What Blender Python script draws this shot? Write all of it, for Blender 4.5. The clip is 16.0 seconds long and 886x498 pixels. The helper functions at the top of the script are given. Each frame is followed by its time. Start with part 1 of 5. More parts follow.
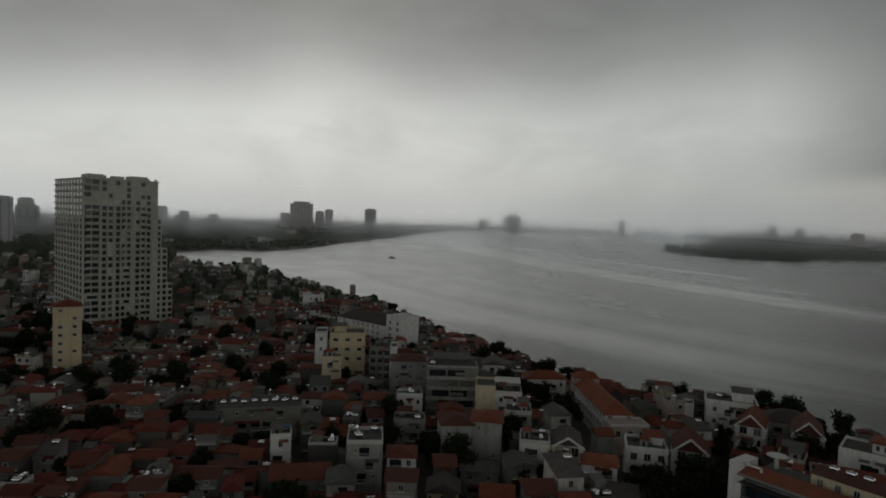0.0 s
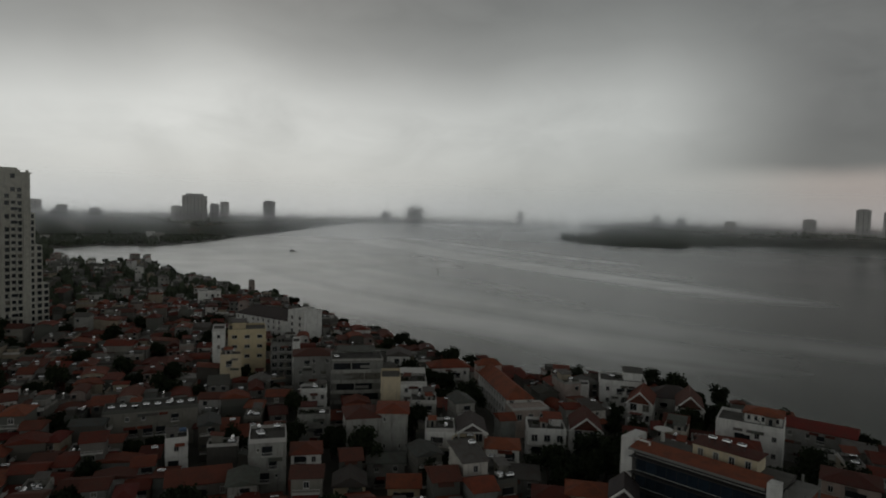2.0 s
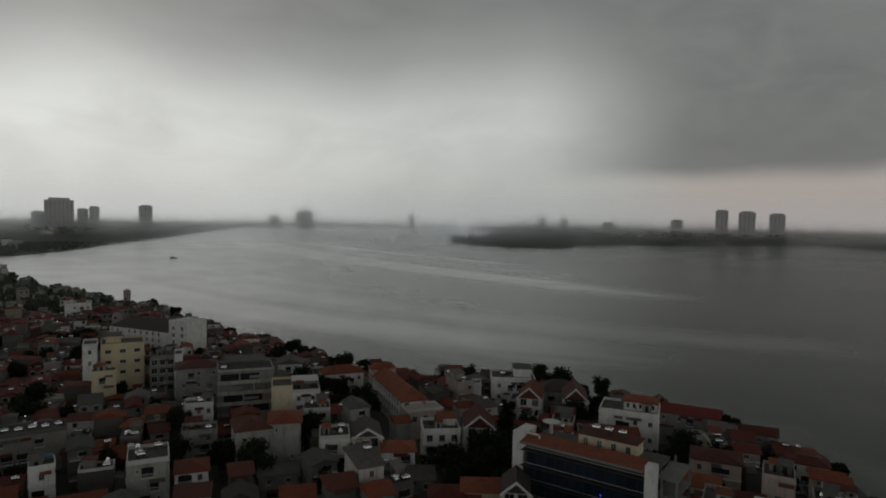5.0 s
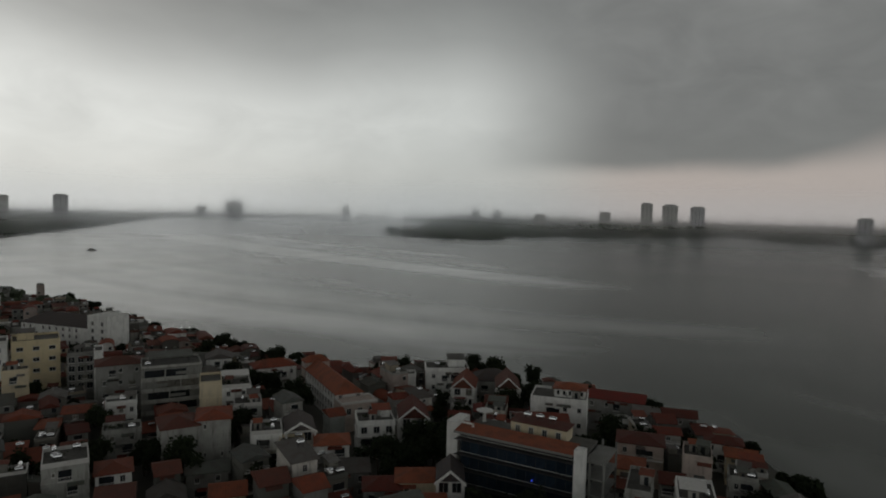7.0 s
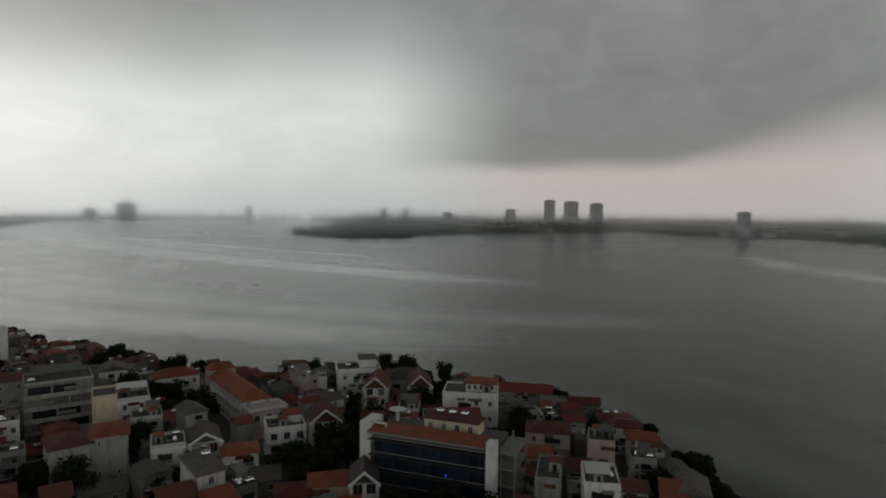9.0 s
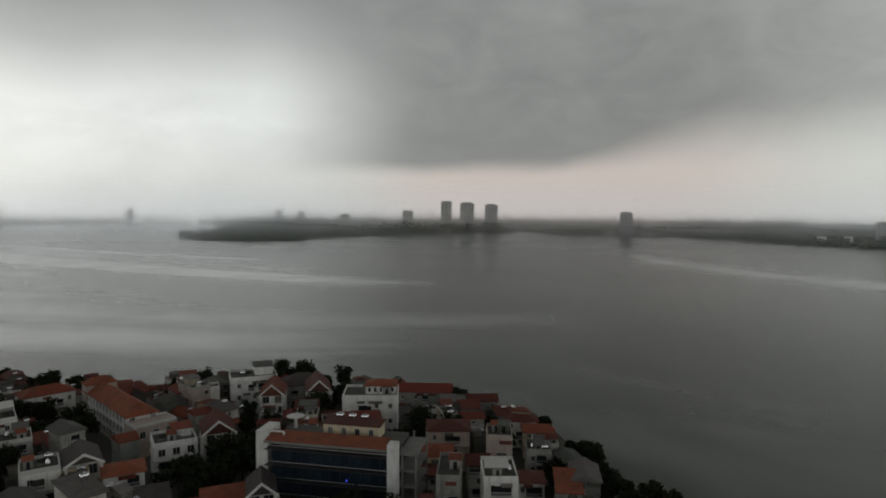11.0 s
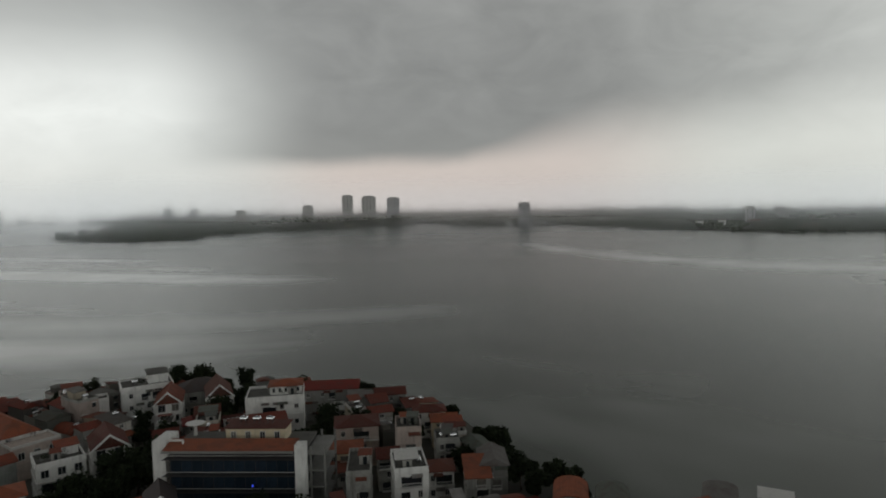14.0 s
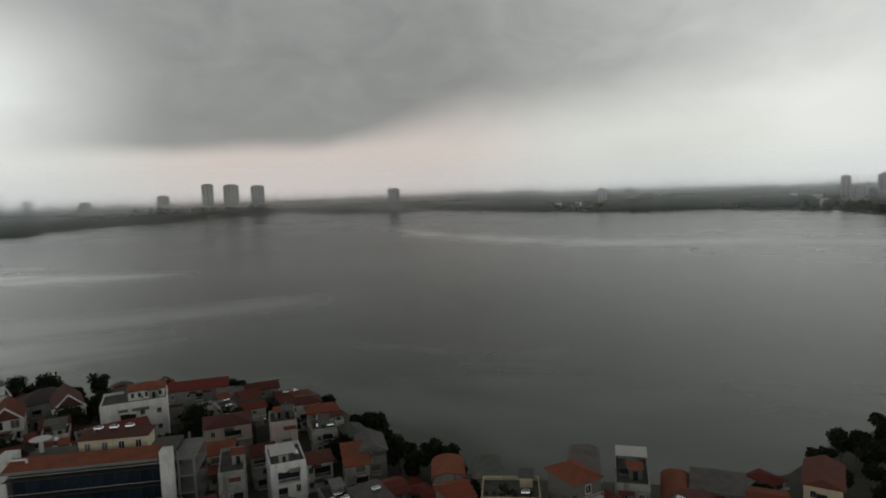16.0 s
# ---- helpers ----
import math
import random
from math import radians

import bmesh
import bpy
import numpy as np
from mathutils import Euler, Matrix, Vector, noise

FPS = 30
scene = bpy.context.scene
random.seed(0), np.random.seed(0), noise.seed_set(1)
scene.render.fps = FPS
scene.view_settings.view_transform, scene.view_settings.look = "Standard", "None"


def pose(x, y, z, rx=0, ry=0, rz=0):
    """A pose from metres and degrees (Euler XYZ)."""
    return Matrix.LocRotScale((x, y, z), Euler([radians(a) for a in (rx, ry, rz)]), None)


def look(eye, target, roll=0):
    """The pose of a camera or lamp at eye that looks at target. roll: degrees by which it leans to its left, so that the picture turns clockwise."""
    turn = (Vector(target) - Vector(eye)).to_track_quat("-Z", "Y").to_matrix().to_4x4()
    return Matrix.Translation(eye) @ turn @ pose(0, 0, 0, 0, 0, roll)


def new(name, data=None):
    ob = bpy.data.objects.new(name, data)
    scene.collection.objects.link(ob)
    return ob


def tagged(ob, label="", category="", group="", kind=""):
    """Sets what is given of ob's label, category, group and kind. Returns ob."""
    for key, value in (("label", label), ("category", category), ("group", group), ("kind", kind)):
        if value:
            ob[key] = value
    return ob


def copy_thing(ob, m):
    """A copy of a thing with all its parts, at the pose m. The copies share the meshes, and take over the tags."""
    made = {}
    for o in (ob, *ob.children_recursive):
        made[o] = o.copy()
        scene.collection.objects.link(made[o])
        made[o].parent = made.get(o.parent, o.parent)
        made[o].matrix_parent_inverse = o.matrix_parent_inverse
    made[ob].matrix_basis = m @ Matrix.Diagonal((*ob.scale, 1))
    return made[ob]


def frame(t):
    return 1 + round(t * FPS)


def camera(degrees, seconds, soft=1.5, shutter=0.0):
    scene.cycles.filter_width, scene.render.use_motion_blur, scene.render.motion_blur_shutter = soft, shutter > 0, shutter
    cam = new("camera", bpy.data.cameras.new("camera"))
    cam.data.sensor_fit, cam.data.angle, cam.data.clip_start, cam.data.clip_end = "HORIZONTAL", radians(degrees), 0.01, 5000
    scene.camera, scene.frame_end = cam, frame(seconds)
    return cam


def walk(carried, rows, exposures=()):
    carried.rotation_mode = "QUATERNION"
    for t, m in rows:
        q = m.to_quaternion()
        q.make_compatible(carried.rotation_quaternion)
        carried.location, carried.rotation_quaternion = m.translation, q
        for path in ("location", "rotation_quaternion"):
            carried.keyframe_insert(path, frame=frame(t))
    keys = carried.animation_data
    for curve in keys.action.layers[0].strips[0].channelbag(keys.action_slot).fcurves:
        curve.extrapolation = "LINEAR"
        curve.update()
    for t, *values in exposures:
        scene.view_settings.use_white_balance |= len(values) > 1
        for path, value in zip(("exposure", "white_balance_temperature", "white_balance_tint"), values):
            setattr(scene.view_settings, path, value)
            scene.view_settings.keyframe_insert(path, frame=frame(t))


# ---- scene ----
# A camera turning on a high balcony above a lakeside town under a storm.
EYE = 67.0
cam = camera(70.5, 16.0, soft=1.9)
ROWS = [
    (0.0, 0.00, -2.79, -2.04),
    (0.5, -2.11, -3.10, -1.87),
    (1.0, -4.71, -3.49, -1.81),
    (1.5, -7.11, -3.50, -1.79),
    (2.0, -8.87, -3.28, -1.62),
    (2.5, -11.46, -3.27, -1.61),
    (3.0, -13.40, -3.23, -1.25),
    (3.5, -15.12, -2.95, -1.27),
    (4.0, -16.48, -2.87, -1.11),
    (6.5, -22.81, -3.07, -1.46),
    (7.0, -24.71, -3.42, -1.42),
    (7.5, -26.42, -3.57, -1.38),
    (8.0, -28.31, -3.58, -1.09),
    (8.5, -30.73, -3.57, -0.95),
    (9.0, -33.01, -3.39, -0.63),
    (9.5, -35.82, -3.23, -0.43),
    (12.0, -45.25, -3.25, -0.27),
    (12.5, -46.59, -3.34, -0.03),
    (13.0, -47.99, -3.70, 0.61),
    (13.5, -49.47, -3.79, 0.70),
    (14.0, -51.17, -3.87, 1.00),
    (14.5, -53.54, -4.44, 2.25),
    (15.0, -57.65, -4.90, 1.72),
    (15.5, -60.33, -5.04, 2.02),
    (16.0, -62.91, -5.43, 2.09),
]


def aim(yaw, pitch, roll):
    return pose(0, 0, EYE, 0, 0, yaw) @ pose(0, 0, 0, pitch) @ pose(0, 0, 0, 0, roll) @ pose(0, 0, 0, 90)


EXPOSURES = [(0.0, -0.27), (2.0, -0.28), (4.0, -0.2), (7.0, -0.02), (9.0, 0.24), (12.0, 0.47), (16.0, 0.55)]
walk(cam, [(t, aim(y, p, r)) for t, y, p, r in ROWS], EXPOSURES)

# ---------------------------------------------------------------- world and sun
world = bpy.data.worlds.new("storm_sky")
scene.world = world
world.use_nodes = True
WT = world.node_tree
WT.nodes.clear()


class Nodes:
    """Short hand for building node trees."""

    def __init__(self, tree):
        self.t = tree

    def add(self, kind, **props):
        n = self.t.nodes.new(kind)
        for k, v in props.items():
            if k == "operation":
                n.operation = v
            elif k == "data_type":
                n.data_type = v
            elif k == "blend_type":
                n.blend_type = v
            elif k == "interp":
                n.interpolation_type = v
        return n

    def put(self, socket, value):
        if isinstance(value, bpy.types.NodeSocket):
            self.t.links.new(value, socket)
        elif isinstance(value, (tuple, list)) and len(value) == 3 and socket.type == "RGBA":
            socket.default_value = (*value, 1)
        else:
            socket.default_value = value

    def math(self, op, a, b=0.0, c=0.0):
        n = self.add("ShaderNodeMath", operation=op)
        self.put(n.inputs[0], a), self.put(n.inputs[1], b), self.put(n.inputs[2], c)
        return n.outputs[0]

    def step(self, v, lo, hi, a=0.0, b=1.0):
        n = self.add("ShaderNodeMapRange", interp="SMOOTHSTEP")
        for i, q in enumerate((v, lo, hi, a, b)):
            self.put(n.inputs[i], q)
        return n.outputs[0]

    def ramp(self, v, stops, smooth=True):
        n = self.add("ShaderNodeValToRGB")
        r = n.color_ramp
        r.interpolation = "B_SPLINE" if smooth == 2 else ("EASE" if smooth else "LINEAR")
        while len(r.elements) < len(stops):
            r.elements.new(0.5)
        for e, (p, c) in zip(r.elements, stops):
            e.position = p
            e.color = (c, c, c, 1) if isinstance(c, float) else (*c, 1)
        self.put(n.inputs[0], v)
        return n.outputs[0]

    def mix(self, f, a, b, blend="MIX"):
        n = self.add("ShaderNodeMix", data_type="RGBA", blend_type=blend)
        self.put(n.inputs[0], f), self.put(n.inputs[6], a), self.put(n.inputs[7], b)
        return n.outputs[2]

    def noise(self, vec, scale, detail=3.0, rough=0.55, distort=0.0):
        n = self.add("ShaderNodeTexNoise")
        if vec is not None:
            self.put(n.inputs["Vector"], vec)
        n.inputs["Scale"].default_value, n.inputs["Detail"].default_value = scale, detail
        n.inputs["Roughness"].default_value, n.inputs["Distortion"].default_value = rough, distort
        return n.outputs["Fac"]

    def mapping(self, vec, loc=(0, 0, 0), rot=(0, 0, 0), scale=(1, 1, 1)):
        n = self.add("ShaderNodeMapping")
        self.put(n.inputs[0], vec)
        n.inputs[1].default_value, n.inputs[2].default_value, n.inputs[3].default_value = loc, rot, scale
        return n.outputs[0]


def build_sky():
    k = Nodes(WT)
    direction = k.add("ShaderNodeTexCoord").outputs["Generated"]
    sep = k.add("ShaderNodeSeparateXYZ")
    k.put(sep.inputs[0], direction)
    x, y, z = sep.outputs
    az = k.math("MULTIPLY", k.math("ARCTAN2", x, y), 57.2958)
    el = k.math("MULTIPLY", k.math("ARCSINE", z), 57.2958)
    lumps = k.math("SUBTRACT", k.noise(direction, 3.2, 4.0, 0.5, 0.3), 0.5)
    fine = k.math("SUBTRACT", k.noise(k.mapping(direction, scale=(1, 1, 2.0)), 8.0, 4.0, 0.55, 0.4), 0.5)
    wob = k.math("ADD", k.math("MULTIPLY", lumps, 6.0), k.math("MULTIPLY", fine, 3.5))

    def hump(centre, half, high):
        return k.step(k.math("ABSOLUTE", k.math("SUBTRACT", az, centre)), 0.0, half, high, 0.0)

    # the bright gap under the cloud deck, to the north-west, with two bulges where the deck lifts
    base = k.math("ADD", k.math("ADD", hump(-12.0, 10.0, 1.5), hump(25.0, 16.0, 2.4)), k.step(az, -40.0, -22.0, -2.4, 0.0))
    e2 = k.math("ADD", k.math("SUBTRACT", el, base), wob)
    deck = k.ramp(k.math("DIVIDE", k.math("ADD", e2, 10.0), 100.0), [
        (0.0, 0.50), (0.10, 0.60), (0.13, 0.67), (0.17, 0.72), (0.19, 0.68), (0.21, 0.55), (0.232, 0.40), (0.26, 0.30),
        (0.30, 0.235), (0.40, 0.12), (0.55, 0.06), (1.0, 0.04)], smooth=False)
    deck = k.mix(1.0, deck, k.mix(k.step(az, -8.0, 26.0), (1.0, 1.0, 1.0), (0.74, 0.75, 0.75)), "MULTIPLY")
    # the heavy rain cloud, whose lower edge lifts to the east and thins out there
    edge = k.math("ADD", k.math("ADD", 4.0, k.step(az, 51.0, 67.0, 0.0, 2.4)), k.math("MULTIPLY", k.math("MAXIMUM", k.math("SUBTRACT", az, 64.0), 0.0), 0.085))
    soft = k.step(az, 52.0, 68.0, 1.0, 3.2)
    over = k.math("DIVIDE", k.math("SUBTRACT", k.math("ADD", el, k.math("MULTIPLY", wob, 0.3)), edge), soft)
    right = k.step(k.math("ADD", az, k.math("ADD", k.math("MULTIPLY", wob, 0.8), k.math("MULTIPLY", el, -0.15))), 24.0, 40.0)
    dark = k.ramp(k.math("DIVIDE", k.math("ADD", el, 10.0), 100.0), [(0.0, 0.20), (0.17, 0.185), (0.28, 0.20), (0.5, 0.085), (1.0, 0.05)], smooth=False)
    thin = k.mix(k.step(az, 58.0, 106.0), dark, (0.40, 0.405, 0.40))
    dark = k.mix(k.step(el, 22.0, 48.0, 1.0, 0.0), dark, thin)
    strip = k.mix(k.step(az, 60.0, 78.0), (0.425, 0.372, 0.356), (0.44, 0.442, 0.43))
    strip = k.mix(k.step(az, 78.0, 96.0), strip, (0.52, 0.525, 0.515))
    strip = k.mix(k.step(el, 0.0, 2.2, 0.4, 0.0), strip, (0.42, 0.42, 0.425))
    strip = k.mix(k.step(az, 30.0, 44.0, 0.8, 0.0), strip, (0.43, 0.43, 0.425))
    east = k.mix(k.step(over, -1.0, 1.0), strip, dark)
    col = k.mix(right, deck, east)
    gain = k.math("ADD", 1.0, k.math("MULTIPLY", k.math("ADD", lumps, fine), k.step(el, 1.0, 12.0, 0.10, 0.55)))
    col = k.mix(1.0, col, k.mix(0.0, gain, gain), "MULTIPLY")
    # behind the observer an unseen sky, added bright low down to light facing walls
    back = k.step(k.math("COSINE", k.math("RADIANS", k.math("SUBTRACT", az, 165.0))), 0.15, 0.75)
    rear = k.ramp(k.math("DIVIDE", k.math("ADD", el, 10.0), 100.0), [(0.0, 0.50), (0.2, 0.50), (0.32, 0.26), (0.5, 0.09), (1.0, 0.05)], smooth=False)
    col = k.mix(back, col, rear)
    col = k.mix(1.0, col, (0.985, 1.0, 0.962), "MULTIPLY")
    blue = k.add("ShaderNodeTexSky")
    blue.sky_type, blue.sun_disc = "NISHITA", False
    blue.sun_elevation, blue.sun_rotation = radians(28), radians(-10)
    b1, b2, add, out = k.add("ShaderNodeBackground"), k.add("ShaderNodeBackground"), k.add("ShaderNodeAddShader"), k.add("ShaderNodeOutputWorld")
    k.put(b1.inputs[0], col)
    b1.inputs[1].default_value = 1.0
    k.put(b2.inputs[0], blue.outputs[0])
    b2.inputs[1].default_value = 0.002
    k.put(add.inputs[0], b1.outputs[0]), k.put(add.inputs[1], b2.outputs[0])
    k.put(out.inputs[0], add.outputs[0])


build_sky()
sun = bpy.data.lights.new("sun", "SUN")
sun.energy, sun.angle, sun.color = 0.08, radians(40), (1.0, 0.97, 0.92)
sun_ob = new("sun", sun)
sun_ob.matrix_world = look((0, 0, 0), (0.17 * 0.88, -0.98 * 0.88, -0.47))

# ---------------------------------------------------------------- materials


def material(name):
    m = bpy.data.materials.new(name)
    m.use_nodes = True
    k = Nodes(m.node_tree)
    p = m.node_tree.nodes["Principled BSDF"]
    return m, k, p


def coords(k):
    return k.add("ShaderNodeTexCoord").outputs["Object"]


def bump(k, p, height, strength, dist=0.05):
    n = k.add("ShaderNodeBump")
    n.inputs["Strength"].default_value, n.inputs["Distance"].default_value = strength, dist
    k.put(n.inputs["Height"], height)
    k.put(p.inputs["Normal"], n.outputs[0])
    return n


def chance(k, island):
    """A random number for each object, or for each loose piece of a joined crowd."""
    if island:
        return k.add("ShaderNodeNewGeometry").outputs["Random Per Island"]
    return k.add("ShaderNodeObjectInfo").outputs["Random"]


def plaster(name, colours, stain=0.5, rough=0.85, island=False):
    """Painted render, weathered with streaks and blotches; the paint differs from house to house."""
    m, k, p = material(name)
    c = coords(k)
    if len(colours) > 1:
        pick = chance(k, island)
        r = k.add("ShaderNodeValToRGB")
        r.color_ramp.interpolation = "CONSTANT"
        while len(r.color_ramp.elements) < len(colours):
            r.color_ramp.elements.new(0.5)
        for i, (e, q) in enumerate(zip(r.color_ramp.elements, colours)):
            e.position, e.color = i / len(colours), (*q, 1)
        k.put(r.inputs[0], pick)
        base = r.outputs[0]
    else:
        base = k.mix(0.0, colours[0], colours[0])
    streak = k.step(k.noise(k.mapping(c, scale=(1.3, 1.3, 0.12)), 1.0, 5.0, 0.65), 0.48, 0.72)
    blot = k.step(k.noise(c, 0.35, 4.0, 0.6), 0.42, 0.7)
    dirt = k.math("MULTIPLY", k.math("MAXIMUM", streak, k.math("MULTIPLY", blot, 0.7)), stain)
    col = k.mix(dirt, base, (0.12, 0.115, 0.10))
    k.put(p.inputs["Base Color"], col)
    p.inputs["Roughness"].default_value = rough
    bump(k, p, k.noise(c, 6.0, 4.0, 0.6), 0.3, 0.03)
    return m


def sheet_roof(name, colours, ribs=3.2, rough=0.85, wear=0.45, along="X", metal=0.0, island=False):
    """Ribbed or tiled roofing with faded and rusty patches."""
    m, k, p = material(name)
    c = coords(k)
    pick = chance(k, island)
    base = k.ramp(pick, [(i / max(1, len(colours) - 1), q) for i, q in enumerate(colours)], smooth=False)
    patch = k.step(k.noise(c, 0.4, 5.0, 0.65), 0.4, 0.68)
    grain = k.noise(k.mapping(c, scale=(2, 6, 2)), 1.2, 3.0)
    col = k.mix(k.math("MULTIPLY", patch, wear), base, (0.07, 0.05, 0.042))
    col = k.mix(k.step(grain, 0.35, 0.75, 0.0, 0.22), col, (0.24, 0.13, 0.09))
    w = k.add("ShaderNodeTexWave")
    w.bands_direction = along
    k.put(w.inputs["Vector"], c)
    w.inputs["Scale"].default_value, w.inputs["Distortion"].default_value = ribs / 3.1416, 0.3
    k.put(p.inputs["Base Color"], col)
    p.inputs["Roughness"].default_value, p.inputs["Metallic"].default_value = rough, metal
    p.inputs["Specular IOR Level"].default_value = 0.2
    bump(k, p, w.outputs["Fac"], 0.6, 0.08)
    return m


def plain(name, colour, rough=0.6, metal=0.0, spot=0.3, scale=1.5, other=None):
    """One colour with blotches at two scales."""
    m, k, p = material(name)
    c = coords(k)
    a = k.step(k.noise(c, scale, 5.0, 0.6), 0.35, 0.7)
    b = k.step(k.noise(c, scale * 6, 3.0), 0.35, 0.7)
    f = k.math("MULTIPLY", k.math("ADD", k.math("MULTIPLY", a, 0.7), k.math("MULTIPLY", b, 0.3)), spot)
    k.put(p.inputs["Base Color"], k.mix(f, colour, other or tuple(q * 0.45 for q in colour)))
    p.inputs["Roughness"].default_value, p.inputs["Metallic"].default_value = rough, metal
    bump(k, p, k.noise(c, scale * 5, 3.0), 0.25, 0.02)
    return m


def leafy(name, dark, light):
    m, k, p = material(name)
    isl = k.add("ShaderNodeNewGeometry").outputs["Random Per Island"]
    obj = k.add("ShaderNodeObjectInfo").outputs["Random"]
    f = k.math("ADD", k.math("MULTIPLY", isl, 0.6), k.math("MULTIPLY", obj, 0.4))
    col = k.mix(f, dark, light)
    k.put(p.inputs["Base Color"], k.mix(k.step(k.noise(coords(k), 0.7, 3.0), 0.35, 0.7, 0.0, 0.5), col, tuple(q * 0.5 for q in dark)))
    p.inputs["Roughness"].default_value, p.inputs["Specular IOR Level"].default_value = 0.85, 0.15
    return m


def glassy(name, colour, rough=0.08, curtains=True):
    m, k, p = material(name)
    pick = k.add("ShaderNodeObjectInfo").outputs["Random"]
    col = k.mix(pick, colour, tuple(q * 1.7 for q in colour))
    if curtains:
        col = k.mix(k.step(pick, 0.86, 0.9), col, (0.20, 0.19, 0.165))
    k.put(p.inputs["Base Color"], k.mix(k.step(k.noise(coords(k), 0.8, 2.0), 0.4, 0.7, 0, 0.5), col, tuple(q * 0.5 for q in colour)))
    p.inputs["Roughness"].default_value = rough
    p.inputs["IOR"].default_value = 1.5
    return m


def lake_water():
    m, k, p = material("lake_water")
    c = coords(k)
    sep = k.add("ShaderNodeSeparateXYZ")
    k.put(sep.inputs[0], c)
    x, y = sep.outputs[0], sep.outputs[1]
    lny = k.math("LOGARITHM", k.math("MAXIMUM", y, 40.0), math.e)
    warp = k.noise(c, 0.0022, 4.0, 0.55)
    ruffle = k.noise(c, 0.011, 2.0, 0.5)
    # the gusts fan out over the water: lines of one gust share the value of flow
    flow = k.math("ADD", x, k.math("MULTIPLY", lny, 320.0))
    flow = k.math("ADD", flow, k.math("MULTIPLY", k.math("SUBTRACT", warp, 0.5), 90.0))
    lane = k.add("ShaderNodeCombineXYZ")
    k.put(lane.inputs[0], k.math("MULTIPLY", flow, 0.016)), k.put(lane.inputs[1], k.math("MULTIPLY", lny, 1.3))
    lanes = k.noise(lane.outputs[0], 1.0, 2.0, 0.5)
    fray = k.math("ADD", k.math("MULTIPLY", k.math("SUBTRACT", lanes, 0.5), 60.0), k.math("MULTIPLY", k.math("SUBTRACT", ruffle, 0.5), 10.0))

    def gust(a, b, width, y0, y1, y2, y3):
        """A pale streak put into the colour along x = a - b ln y, from y0 to y3."""
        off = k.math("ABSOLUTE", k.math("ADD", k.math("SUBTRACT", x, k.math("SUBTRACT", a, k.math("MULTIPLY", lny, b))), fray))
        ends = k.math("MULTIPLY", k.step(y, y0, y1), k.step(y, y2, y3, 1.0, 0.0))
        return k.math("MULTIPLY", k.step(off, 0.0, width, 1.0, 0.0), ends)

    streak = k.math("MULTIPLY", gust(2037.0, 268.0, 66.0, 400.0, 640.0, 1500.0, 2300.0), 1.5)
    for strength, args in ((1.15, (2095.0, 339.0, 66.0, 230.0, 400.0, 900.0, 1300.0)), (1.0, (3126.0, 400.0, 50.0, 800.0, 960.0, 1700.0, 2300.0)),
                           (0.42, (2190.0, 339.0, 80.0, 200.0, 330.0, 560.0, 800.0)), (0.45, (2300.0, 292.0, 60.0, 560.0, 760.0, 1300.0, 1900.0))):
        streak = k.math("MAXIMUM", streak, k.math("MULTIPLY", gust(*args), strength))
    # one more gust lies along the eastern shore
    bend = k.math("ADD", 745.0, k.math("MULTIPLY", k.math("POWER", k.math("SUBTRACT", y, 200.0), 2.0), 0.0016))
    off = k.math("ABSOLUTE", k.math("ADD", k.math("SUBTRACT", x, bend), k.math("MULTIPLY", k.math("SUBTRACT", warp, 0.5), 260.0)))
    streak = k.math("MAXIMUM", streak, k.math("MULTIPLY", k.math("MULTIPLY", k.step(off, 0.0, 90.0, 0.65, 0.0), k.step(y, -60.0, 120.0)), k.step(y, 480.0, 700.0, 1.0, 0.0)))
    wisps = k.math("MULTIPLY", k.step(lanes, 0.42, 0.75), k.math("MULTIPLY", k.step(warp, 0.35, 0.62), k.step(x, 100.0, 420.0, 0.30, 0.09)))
    # sky sheen put into the colour off the western shore and far east
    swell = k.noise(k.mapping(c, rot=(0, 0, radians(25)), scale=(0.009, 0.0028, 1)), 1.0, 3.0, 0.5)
    west_sheen = k.math("MULTIPLY", k.math("MULTIPLY", k.step(x, -200.0, 320.0, 0.85, 0.0), k.step(y, 380.0, 950.0)), k.step(warp, 0.25, 0.6, 0.6, 1.0))
    east_sheen = k.math("MULTIPLY", k.math("MULTIPLY", k.step(y, -100.0, 460.0, 0.36, 0.0), k.step(x, 260.0, 850.0)), k.step(swell, 0.3, 0.7, 0.45, 1.0))
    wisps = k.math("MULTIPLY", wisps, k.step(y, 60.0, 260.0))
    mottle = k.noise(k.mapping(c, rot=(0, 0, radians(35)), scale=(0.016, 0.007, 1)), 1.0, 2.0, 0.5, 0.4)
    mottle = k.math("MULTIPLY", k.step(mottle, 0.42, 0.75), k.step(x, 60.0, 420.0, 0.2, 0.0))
    streak = k.math("ADD", k.math("ADD", k.math("ADD", streak, west_sheen), mottle), k.math("ADD", wisps, east_sheen))
    foam_sheen = k.math("MULTIPLY", k.math("MINIMUM", streak, 1.0), k.step(ruffle, 0.3, 0.66, 0.7, 1.0))
    k.put(p.inputs["Base Color"], k.mix(foam_sheen, k.mix(warp, (0.022, 0.032, 0.016), (0.040, 0.052, 0.031)), (0.78, 0.79, 0.77)))
    k.put(p.inputs["Roughness"], k.math("ADD", 0.255, k.math("MULTIPLY", warp, 0.01)))
    p.inputs["IOR"].default_value = 1.33
    return m


